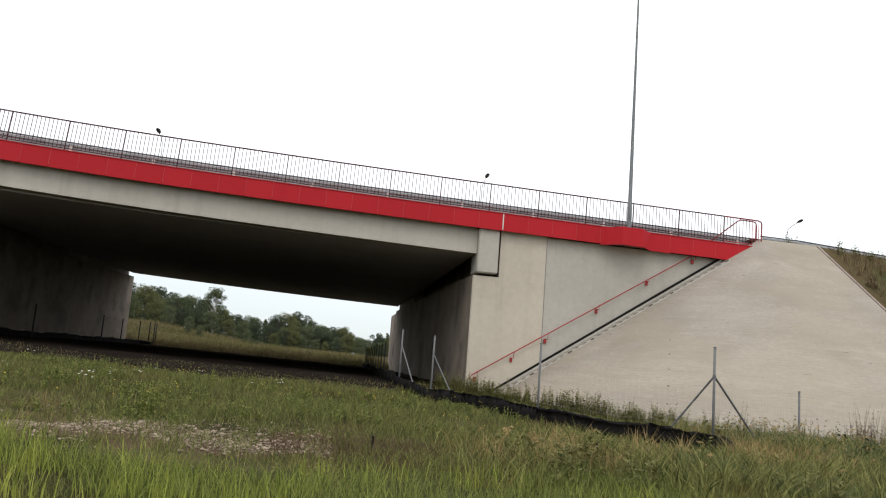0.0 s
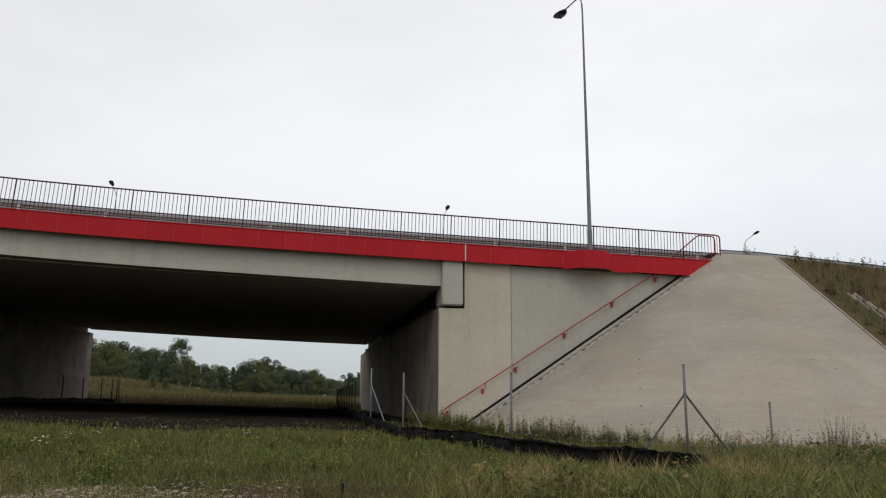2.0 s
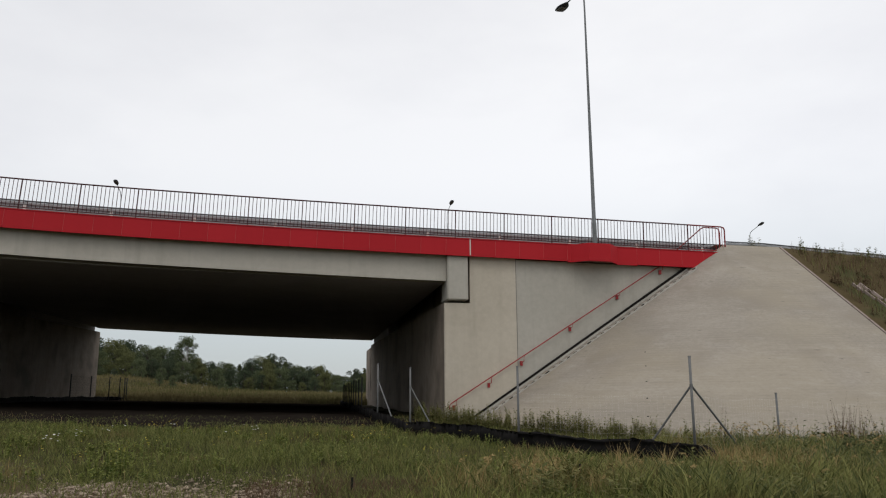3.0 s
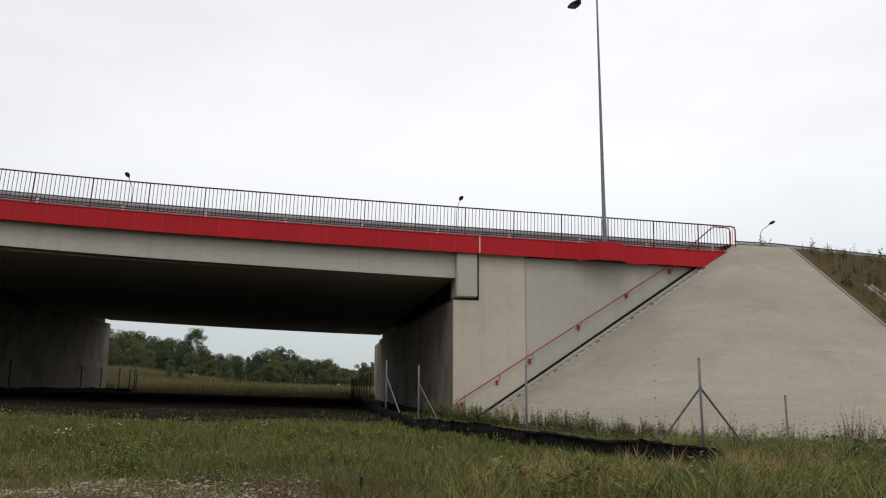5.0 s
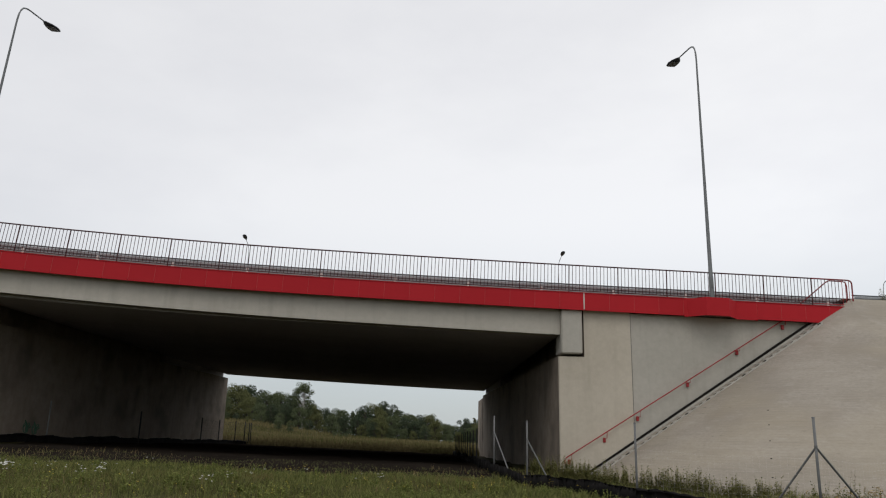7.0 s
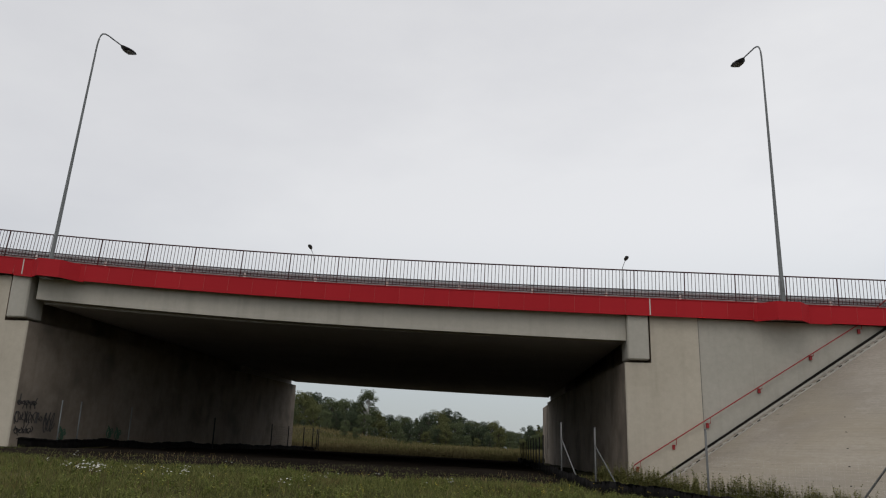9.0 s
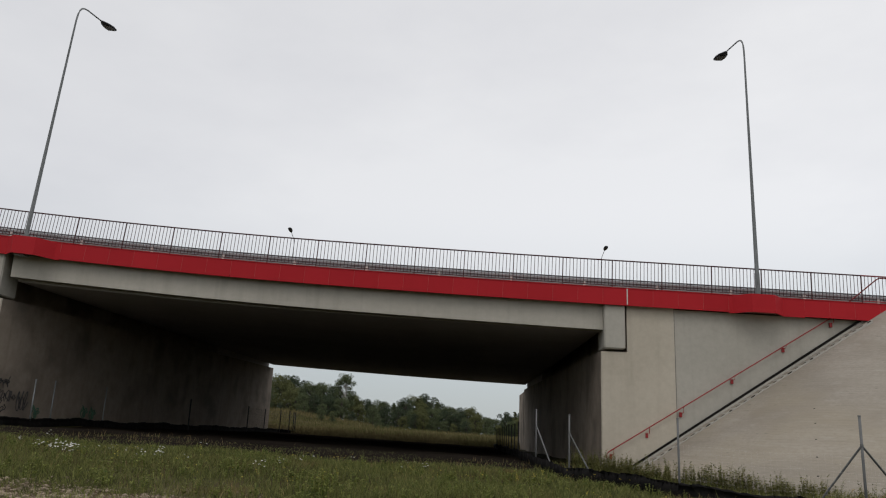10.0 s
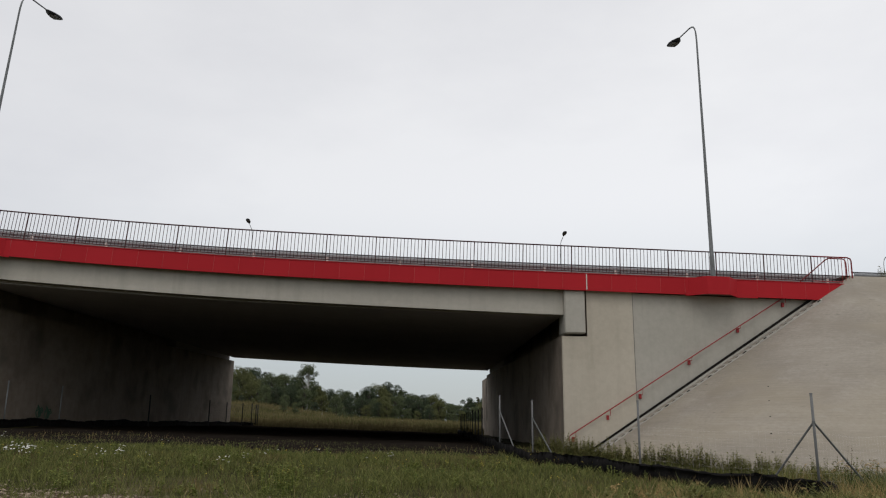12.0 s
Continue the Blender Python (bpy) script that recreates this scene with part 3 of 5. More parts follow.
# The last three bars stay bright red; the others hold the backlit tone.
for k in range(11):
    bm = bmesh.new()
    tube(bm, [(-0.86 + 0.143 * k, 0, 0.1), (-0.86 + 0.143 * k, 0, 1.13)], 0.012, 5)
    part("bar", bm, M_REDPAINT if k < 8 else M_REDRAIL, end)
bm = bmesh.new()
tube(bm, [(-1.0, 0, 0.1), (0.7, 0, 0.1)], 0.02, 6)
part("rail", bm, M_REDRAIL, end)
bm = bmesh.new()
tube(bm, [(-1.25, 0.5, 0.15), (-0.12, 0.5, 1.12), (0.02, 0.5, 1.2), (0.62, 0.5, 1.2), (0.73, 0.5, 1.15), (0.77, 0.5, 1.0), (0.77, 0.5, 0.0)], 0.026, 8)
part("stair_rail", bm, M_HOOP, end, "red tubular rail leading down to the stairs")


# ---------------------------------------------------------------- crash barrier
def barrier(x0, x1, y, z, gap, phase, label):
    t = thing("crash_barrier", pose(0, 0, 0), label, "crash barrier")
    half = [(0.0, 0.155), (-0.08, 0.125), (-0.08, 0.05), (0.0, 0.02), (0.0, -0.02), (-0.08, -0.05), (-0.08, -0.125), (0.0, -0.155)]
    section = [(y + a, z + b) for a, b in half] + [(y + a + 0.007, z + b) for a, b in half[::-1]]
    bm = swept(x0, x1, 2.0, section)
    part("beam", bm, M_BEAM, t, "ribbed zinc-grey steel beam")
    part("top_rail", swept(x0, x1, 2.0, [(y + 0.01, z + 0.185), (y + 0.01, z + 0.22), (y + 0.12, z + 0.22), (y + 0.12, z + 0.185)]), M_DARKSTEEL, t)
    k = math.ceil((x0 - phase) / gap)
    while phase + k * gap < x1:
        px = phase + k * gap
        bm = bmesh.new()
        box(bm, px - 0.05, px + 0.05, y - 0.13, y - 0.085, 7.06 + rise(px), z + 0.02 + rise(px))
        part("post", bm, M_SEAL, t, "pale zinc barrier post")
        bm = bmesh.new()
        box(bm, px - 0.12, px + 0.12, y - 0.1, y + 0.2, 7.055 + rise(px), 7.08 + rise(px))
        part("base_plate", bm, M_ZINC, t)
        k += 1
    return t


barrier(-44, 13, 0.9, 7.47, 3.0, -1.6, "galvanised steel crash barrier behind the parapet")
barrier(12.5, 70, 2.4, 7.94, 4.0, 0.5, "galvanised steel crash barrier along the embankment crest")
barrier(-44, 44, 38.4, 7.58, 4.0, 0.0, "galvanised steel crash barrier on the far carriageway edge")


# ---------------------------------------------------------------- street lamps
def street_lamp(m, label, height=11.35, foot=0.0):
    t = thing("street_lamp", m, label, "street lamp", "street lamps on the bridge")
    bm = bmesh.new()
    tube(bm, [(0, 0, foot), (0, 0, foot + 0.9), (0, 0, foot + 0.95), (0, 0, height * 0.5), (0, 0, height - 0.9)], [0.098, 0.094, 0.083, 0.056, 0.037], 12, cap=False)
    part("pole", bm, M_POLE, t, "", True)
    bm = bmesh.new()
    tube(bm, [(0, 0, height - 0.9), (0, 0.01, height - 0.6), (0, 0.05, height - 0.34), (0, 0.13, height - 0.13), (0, 0.26, height + 0.03), (0, 0.44, height + 0.13), (0, 0.7, height + 0.21), (0, 2.1, height + 0.46)], [0.037, 0.037, 0.036, 0.035, 0.034, 0.034, 0.032, 0.029], 12, cap=False)
    part("arm", bm, M_POLE, t, "", True)
    bm = bmesh.new()
    prof = [(2.0, 0.05, 0.04), (2.1, 0.1, 0.06), (2.4, 0.22, 0.09), (2.75, 0.265, 0.11), (3.05, 0.235, 0.10), (3.18, 0.17, 0.06)]
    rings = []
    for y, w, h in prof:
        zc = height + 0.46 + (y - 2.1) * 0.16
        rings.append([bm.verts.new((w * math.cos(a), y, zc + h * (math.sin(a) if math.sin(a) > 0 else 0.45 * math.sin(a)))) for a in [2 * math.pi * k / 12 for k in range(12)]])
    for r, s in zip(rings, rings[1:]):
        for k in range(12):
            bm.faces.new((r[k], r[(k + 1) % 12], s[(k + 1) % 12], s[k]))
    bm.faces.new(rings[0][::-1])
    bm.faces.new(rings[-1])
    head = part("head", bm, M_LAMP, t, "dark lamp head", True)
    bm = bmesh.new()
    zc = height + 0.46 + 0.62 * 0.16 - 0.055
    prism(bm, [(-0.16, 2.42), (0.16, 2.42), (0.2, 2.75), (0.16, 3.06), (-0.16, 3.06), (-0.2, 2.75)], "z", -0.012, 0.0)
    for v in bm.verts:
        v.co.z += zc + (v.co.y - 2.72) * 0.16
    part("glass", bm, M_GLASS, head, "dull lamp glass")
    bm = bmesh.new()
    box(bm, -0.2, 0.2, -0.2, 0.2, foot - 0.02, foot + 0.025)
    part("base_plate", bm, M_ZINC, t)
    bm = bmesh.new()
    box(bm, -0.05, 0.05, -0.125, -0.09, foot + 0.45, foot + 0.85, 0.005)
    part("hatch", bm, M_POLE, t)
    return t


lamp = street_lamp(pose(5.16, -0.08, 7.15 + rise(5.16)), "tall tapered grey steel street lamp on the cornice bracket")
copy_thing(lamp, pose(-24.5, -0.08, 6.41 + rise(-24.3), 0, 2.9, 0))
far_lamp = street_lamp(pose(6.85, 39.45, 6.7 + rise(6.6) - 0.12, 0, 0, 180), "tall grey street lamp on the far side of the road", foot=0.8)
for ob in far_lamp.children_recursive:
    if ob.name.split(".")[0] in ("arm", "head", "glass"):
        for v in ob.data.vertices:
            v.co.y *= 0.78
            v.co.x *= 0.75
for x, drop in ((-22.1, 0.6), (38.1, 0.3)):
    copy_thing(far_lamp, pose(x, 39.45, 6.7 + rise(x) - drop, 0, 0, 180))

# ---------------------------------------------------------------- paved slope and stairs
APEX = Vector((11.1, 0.3, 7.3))
STRIP_END = 13.72


def slope_at(turn):
    """Steepness of the paved cone: turn 0 along the wall, 1 straight out from it."""
    return 0.653 + 0.10 * turn


bm = bmesh.new()
rows_r = [0.0] + list(np.arange(0.25, 12.6, 0.25))
cols = [i / 28 for i in range(29)]
grid = []
for r in rows_r:
    line = []
    for t in cols:
        a = math.pi + t * math.pi / 2
        w = 0.018 * noise.noise(Vector((r * 0.6, t * 9, 1)))
        line.append(Vector((APEX.x + r * math.cos(a), APEX.y + r * math.sin(a), APEX.z - slope_at(t) * r + w)))
    for s in (0.25, 0.5, 0.75, 1.0):
        line.append(Vector((APEX.x + s * (STRIP_END - APEX.x), APEX.y - r, APEX.z - slope_at(1) * r - 0.02 * s)))
    grid.append([bm.verts.new(p) for p in line])
for r, s in zip(grid, grid[1:]):
    for k in range(len(r) - 1):
        if (r[k].co - r[k + 1].co).length > 1e-6:
            bm.faces.new((r[k], r[k + 1], s[k + 1], s[k]))
        else:
            bm.faces.new((r[k], s[k + 1], s[k]))
bmesh.ops.remove_doubles(bm, verts=bm.verts, dist=1e-5)
top = [bm.verts.new(p) for p in ((APEX.x - 0.3, 0.3, 7.3), (APEX.x - 0.3, 1.2, 7.28), (STRIP_END, 1.2, 7.26), (STRIP_END, 0.3, 7.28))]
bm.faces.new(top)
tagged(link_mesh("paved_slope", bm, M_SLOPE, smooth=True), "pale weathered concrete paving on the rounded embankment end", "paved slope", kind="structure")

for k in range(7):
    y = -3.6 - 0.72 * k
    x = -6.8 + (y + 28.66) * 0.4865
    a = math.atan2(y - APEX.y, x - APEX.x)
    r = math.hypot(y - APEX.y, x - APEX.x)
    t = (a % (2 * math.pi) - math.pi) / (math.pi / 2)
    bm = bmesh.new()
    box(bm, -0.026, 0.026, -0.010, 0.010, -0.02, 0.006)
    ob = link_mesh("weep_slot", bm, M_BITUMEN)
    ob.matrix_world = Matrix.Translation((x, y, APEX.z - slope_at(t) * r + 0.004)) @ Matrix.Rotation(a - math.pi / 2, 4, "Z") @ Matrix.Rotation(-math.atan(slope_at(t)), 4, "X")
    tagged(ob, "small dark drainage slot in the paved slope", "drain slot", "drain slots of the paved slope")

stairs = thing("stairs", pose(0, 0, 0), "narrow concrete maintenance stairs down the wing wall", "stairs", kind="structure")
SX0, SX1 = -0.2, 9.45
count = 33
run_x = (SX1 - SX0) / count
bm = bmesh.new()
box(bm, -run_x / 2 - 0.03, run_x / 2, -0.52, 0.0, -0.34, 0.0, 0.01)
step_mesh = bpy.data.meshes.new("step")
bmesh.ops.recalc_face_normals(bm, faces=bm.faces)
bm.to_mesh(step_mesh)
bm.free()
step_mesh.materials.append(M_STEP)


def wall_line(x):
    return APEX.z - 0.653 * (APEX.x - x)


for k in range(count):
    x = SX0 + (k + 0.5) * run_x
    piece("step", step_mesh, stairs, Matrix.Translation((x, 0.29, wall_line(x) - 0.085)))
bm = bmesh.new()
prism(bm, [(SX0 - 0.3, wall_line(SX0 - 0.3) + 0.088), (SX1, wall_line(SX1) + 0.088), (SX1, wall_line(SX1) + 0.2), (SX0 - 0.3, wall_line(SX0 - 0.3) + 0.18)], "y", 0.235, 0.297)
part("seal_strip", bm, M_BITUMEN, stairs, "black bitumen strip between the steps and the wall")
bm = bmesh.new()
prism(bm, [(SX0, wall_line(SX0) - 0.3), (SX1, wall_line(SX1) - 0.3), (SX1, wall_line(SX1) - 0.01), (SX0, wall_line(SX0) - 0.01)], "y", -0.36, -0.25)
part("stringer", bm, M_STEP, stairs)
bm = bmesh.new()
prism(bm, [(SX0, wall_line(SX0) - 0.2), (SX1, wall_line(SX1) - 0.2), (SX1, wall_line(SX1) + 0.085), (SX0, wall_line(SX0) + 0.085)], "y", 0.20, 0.296)
# Black dashes along the stringer, one for each step riser.
dash = bmesh.new()
box(dash, -0.085, 0.085, -0.035, 0.035, -0.02, 0.006)
dash_mesh = bpy.data.meshes.new("open_joint")
dash.to_mesh(dash_mesh)
dash.free()
dash_mesh.materials.append(M_BITUMEN)
for k in range(count):
    x = SX0 + (k + 0.5) * run_x
    piece("open_joint", dash_mesh, stairs, Matrix.Translation((x, -0.31 + 0.02 * math.sin(k * 2.3), wall_line(x) - 0.01)) @ Matrix.Rotation(-math.atan(0.653), 4, "Y") @ Matrix.Scale(0.75 + 0.35 * math.sin(k * 1.7) ** 2, 4, (1, 0, 0)))
part("cheek", bm, M_STEP, stairs, "pale concrete band beside the steps")

# edging stones down the outer rim
edging = thing("slope_edging", pose(0, 0, 0), "pinkish concrete edging stones along the paved slope", "edging", kind="structure")
bm = bmesh.new()
box(bm, -0.045, 0.045, -0.49, 0.49, -0.25, 0.05, 0.01)
edge_mesh = bpy.data.meshes.new("edging_stone")
bmesh.ops.recalc_face_normals(bm, faces=bm.faces)
bm.to_mesh(edge_mesh)
bm.free()
edge_mesh.materials.append(M_CURB)
tilt = math.atan(slope_at(1))
for k in range(14):
    s = 0.5 + k
    piece("edging_stone", edge_mesh, edging, Matrix.Translation((STRIP_END + 0.07, 0.3 - s * math.cos(tilt), 7.26 - s * math.sin(tilt))) @ Matrix.Rotation(tilt, 4, "X"))

# ---------------------------------------------------------------- wall handrail
rail = thing("wall_handrail", pose(0, 0, 0), "bright red tubular handrail on wall brackets", "handrail")
bm = bmesh.new()
tube(bm, [(-0.86, 0.17, 0.52), (-0.88, 0.17, 0.64), (-0.82, 0.17, 0.75), (-0.7, 0.17, 0.83), (8.05, 0.17, 6.27)], 0.021, 8)
part("grip_rail", bm, M_REDRAIL, rail, "", True)
for x, z in ((-0.69, 0.62), (0.7, 1.46), (2.03, 2.3), (4.08, 3.66), (6.16, 4.98), (8.12, 6.06)):
    zr = 0.77 + (x + 0.78) * 0.6225
    bm = bmesh.new()
    box(bm, x - 0.05, x + 0.05, 0.25, 0.33, z - 0.11, z + 0.07, 0.006)
    plate = part("wall_plate", bm, M_REDRAIL, rail)
    bm = bmesh.new()
    tube(bm, [(x + 0.02, 0.27, z + 0.02), (x + 0.08, 0.19, z + 0.06), (x + 0.09, 0.17, min(zr + 0.05, z + 0.42))], 0.015, 6)
    part("bracket", bm, M_REDRAIL, plate)

# ---------------------------------------------------------------- embankment beyond the paving
bx = np.concatenate([np.arange(STRIP_END + 0.1, 40, 0.6), [46, 60, 90, 150, 300]])
by = np.concatenate([[2.2, 1.2], np.arange(0.3, -13, -0.5)])
bm = bmesh.new()
grid = []
for x in bx:
    line = []
    for y in by:
        z = 7.22 + crest_drop(x) - max(0, 0.3 - y) * 0.74 + 0.10 * noise.noise(Vector((x * 0.5, y * 0.5, 0))) - (0.02 if y > 0.3 else 0)
        line.append(bm.verts.new((x, y, z)))
    grid.append(line)
for r, s in zip(grid, grid[1:]):
    for k in range(len(r) - 1):
        bm.faces.new((r[k], s[k], s[k + 1], r[k + 1]))
tagged(link_mesh("embankment", bm, M_BANK, smooth=True), "dry grassy road embankment slope", "embankment", kind="structure")
bm = bmesh.new()
box(bm, 11.3, 300, 2.0, 40, 6.6, 7.0)
for v in bm.verts:
    v.co.z += -0.55
tagged(link_mesh("road", bm, M_ASPHALT), "dark asphalt road on the embankment", "road", kind="structure")
bm = bmesh.new()
prism(bm, [(40, 6.8), (50.5, -1.5), (39, -1.5), (39, 6.8)], "x", 3.6, 300)
tagged(link_mesh("embankment_far_side", bm, M_BANK), "far side of the road embankment", "embankment", kind="structure")
bm = bmesh.new()
prism(bm, [(40, 7.5), (50.5, -1.5), (0.96, -1.5), (0.96, 7.5)], "x", -300, -29.5)
tagged(link_mesh("embankment_west", bm, M_BANK), "grassy road embankment west of the bridge", "embankment", kind="structure")

# a half pipe gutter on the grassy slope
gutter = thing("slope_gutter", pose(0, 0, 0), "weathered concrete gutter channel laid down the grassy slope", "gutter")
for k in range(9):
    s = 3.4 + k * 0.62
    bm = bmesh.new()
    prism(bm, [(-0.2, 0.07), (-0.2, -0.12), (0.2, -0.12), (0.2, 0.07), (0.15, 0.07), (0.1, -0.03), (-0.1, -0.03), (-0.15, 0.07)], "y", -0.32, 0.32)
    ob = part("channel_stone", bm, M_CURB, gutter)
    ob.matrix_local = Matrix.Translation((15.3 + 0.1 * k, 0.3 - s * 0.803, 7.25 + crest_drop(15.3 + 0.1 * k) - s * 0.595)) @ Matrix.Rotation(tilt, 4, "X")


# ---------------------------------------------------------------- fence posts and black barrier sheet
def fence_post(x, y, height, label, material=M_POST, braces=(), lean=0.0, thick=0.026):
    t = thing("fence_post", pose(x, y, gh(x, y) - 0.1, lean, 0, 0), label, "fence post", "wildlife fence posts")
    bm = bmesh.new()
    tube(bm, [(0, 0, 0), (0, 0, height + 0.08)], thick, 10)
    part("pole", bm, material, t, "", True)
    bm = bmesh.new()
    tube(bm, [(0, 0, height + 0.08), (0, 0, height + 0.1)], [thick + 0.008, thick + 0.002], 10)
    part("cap", bm, material, t)
    for dx, dy in braces:
        bm = bmesh.new()
        tube(bm, [(0, 0, height * 0.77), (dx, dy, 0.0)], 0.021, 8)
        part("brace", bm, material, t)
    if braces:
        bm = bmesh.new()
        tube(bm, [(0, 0, height * 0.755), (0, 0, height * 0.785)], 0.032, 10)
        part("clamp", bm, material, t)
    return t


EAST_LINE = [(-2.6, 40.5), (-3.2, 22.0), (-3.7, 6.0), (-3.95, -3.0), (-3.45, -7.0), (-1.55, -11.4), (0.0, -13.6), (0.84, -15.12), (0.62, -16.1)]
fence_post(0.86, -14.95, 2.02, "zinc-grey steel corner fence post with two braces", braces=((-0.64, 1.25), (1.8, 1.05)))
fence_post(-1.55, -11.35, 1.85, "slim zinc-grey steel fence post beside the sheet")
fence_post(-3.42, -6.9, 1.88, "zinc-grey steel fence post with one brace", braces=((0.75, -0.3),))
fence_post(-3.93, -2.9, 1.92, "zinc-grey steel fence post with one brace", braces=((0.45, -1.1),))
fence_post(4.45, -12.3, 1.38, "zinc-grey steel fence post standing in tall grass")
for k in range(11):
    y = 6 + 3.1 * k
    fence_post(-3.75 + 0.033 * (y - 5), y, 1.62, "dark weathered fence post under the bridge", M_OLDPOST, thick=0.032)
for x, y in ((-24.64, 2.87), (-24.55, 4.35), (-24.29, 9.02), (-23.6, 20.0), (-22.9, 32.0), (-22.6, 36.5), (-21.9, 39.5), (-21.25, 40.3), (-21.0, 41.0), (-21.0, 41.8)):
    fence_post(x, y, 2.0, "slim grey fence post along the shaded abutment" if y < 36 else "dark fence post at the meadow's edge", M_ZINC if y < 20 else M_OLDPOST, thick=0.03 if y < 20 else 0.045)


def netting(line, height, material, label, mesh=0.15, wire=0.0022):
    """Wire netting strung along the posts: upright and level wires."""
    bm = bmesh.new()
    run = []
    for (ax, ay), (cx, cy) in zip(line, line[1:]):
        count_ = max(1, round(math.hypot(cx - ax, cy - ay) / mesh))
        run += [(ax + (cx - ax) * k / count_, ay + (cy - ay) * k / count_) for k in range(count_)]
    run.append(line[-1])
    for x, y in run:
        z = gh(x, y)
        tube(bm, [(x, y, z), (x, y, z + height)], wire, 3, cap=False)
    for k in range(int(height / mesh) + 1):
        pts = [(x, y, gh(x, y) + 0.02 + k * mesh) for x, y in run[::3] + [run[-1]]]
        tube(bm, pts, wire, 3, cap=False)
    return tagged(link_mesh("fence_netting", bm, material), label, "fence netting")


netting([(-1.55, -11.35), (0.86, -14.95), (4.45, -12.3), (9.5, -11.6)], 1.25, M_SEAL, "thin pale wire netting between the fence posts", 0.15, 0.0008)
netting([(-22.9, 32.0), (-22.6, 36.5), (-21.9, 39.5), (-21.25, 40.3), (-21.0, 41.0), (-21.0, 41.8)], 1.9, M_OLDPOST, "dark wire netting at the meadow's edge", 0.2, 0.004)


def barrier_sheet(name, line, height, label, seed):
    rnd = random.Random(seed)
    pts = []
    for (ax, ay), (cx, cy) in zip(line, line[1:]):
        d = math.hypot(cx - ax, cy - ay)
        for k in range(max(1, int(d / 0.08))):
            s = k / max(1, int(d / 0.08))
            pts.append((ax + (cx - ax) * s, ay + (cy - ay) * s))
    pts.append(line[-1])
    bm = bmesh.new()
    rows = []
    for k, (x, y) in enumerate(pts):
        w = 0.08 * noise.noise(Vector((k * 0.23, seed, 0))) + 0.09 * noise.noise(Vector((k * 0.71, seed, 4)))
        h = height * (1 + 0.14 * noise.noise(Vector((k * 0.09, seed, 5))) + 0.10 * noise.noise(Vector((k * 0.4, seed, 9)))) - 0.03 * abs(math.sin(k * 0.1))
        if k > len(pts) - 6:
            h *= 0.4 + 0.12 * (len(pts) - 1 - k)
        g = gh(x, y)
        rows.append([bm.verts.new((x - w * 0.2, y + 0.02, g - 0.1)), bm.verts.new((x + w, y - 0.05 + w, g + 0.5 * h)), bm.verts.new((x - 0.4 * w, y - 0.02, g + h)),
                     bm.verts.new((x + 0.05, y - 0.13 + w * 0.5, g + h - 0.05))])
    for r, s in zip(rows, rows[1:]):
        for a in range(3):
            bm.faces.new((r[a], s[a], s[a + 1], r[a + 1]))
    ob = link_mesh(name, bm, M_SHEET, smooth=True)
    mod = ob.modifiers.new("thickness", "SOLIDIFY")
    mod.thickness = 0.006
    return tagged(ob, label, "barrier sheet")


barrier_sheet("barrier_sheet", [(x - 0.12, y - 0.16) for x, y in EAST_LINE], 0.39, "wavy black membrane strip along the foot of the fence", 2)
barrier_sheet("barrier_sheet", [(-34, -0.6), (-26.0, 0.4), (-24.75, 1.2), (-24.45, 5.0), (-23.95, 14.0), (-22.8, 34.0), (-22.0, 39.4), (-21.2, 40.5), (-20.9, 42.0)], 0.38, "wavy black membrane strip along the shaded wall", 7)
bm = bmesh.new()
ring = [(0.9 * math.cos(a) * (1 + 0.2 * math.sin(3 * a)), 0.28 * math.sin(a)) for a in [k * math.pi / 8 for k in range(16)]]
vs = [bm.verts.new((x, y, 0.05 + 0.08 * noise.noise(Vector((x * 3, y * 3, 2))))) for x, y in ring]
mid = bm.verts.new((0, 0, 0.16))
for a, b in zip(vs, vs[1:] + vs[:1]):
    bm.faces.new((a, b, mid))
scrap = link_mesh("membrane_scrap", bm, M_SHEET)
scrap.modifiers.new("thickness", "SOLIDIFY").thickness = 0.012
scrap.location = (-0.2, -20.4, gh(-0.2, -20.4) + 0.02)
tagged(scrap, "crumpled piece of black membrane lying in the grass", "membrane scrap")

# ---------------------------------------------------------------- spray paint on the west wall: plain strokes
rnd = random.Random(5)
graffiti = thing("graffiti", pose(0, 0, 0), "black sprayed scrawl on the concrete wall", "graffiti")
for row, (z0, n_) in enumerate(((2.35, 5), (1.75, 7), (1.3, 5))):
    for k in range(n_):
        y = 0.5 + 0.28 * k + rnd.uniform(-0.05, 0.05)
        bm = bmesh.new()
        zz = z0 + rnd.uniform(-0.1, 0.1)
        h = rnd.uniform(0.2, 0.5)
        xw = FACE_L + SKEW_W * y + 0.004
        tube(bm, [(xw, y, zz), (xw, y + rnd.uniform(-0.1, 0.1), zz + h * 0.5), (xw, y + rnd.uniform(-0.05, 0.15), zz + h)], 0.022, 4)
        part("stroke", bm, M_GRAFFITI, graffiti)
for row, (z0, y0, y1, amp, turns) in enumerate(((2.5, 0.45, 1.7, 0.10, 9), (1.95, 0.4, 2.1, 0.24, 8), (1.4, 0.5, 1.6, 0.12, 7), (1.75, 2.4, 3.1, 0.45, 5))):
    pts = []
    for k in range(70):
        u = k / 69
        y = y0 + (y1 - y0) * u + 0.08 * math.sin(u * turns * 9.1)
        pts.append((FACE_L + SKEW_W * y + 0.006, y, z0 + amp * math.sin(u * turns * 6.28) * (0.7 + 0.3 * math.sin(u * 17))))
    bm = bmesh.new()
    tube(bm, pts, 0.02, 4)
    part("stroke", bm, M_GRAFFITI, graffiti)
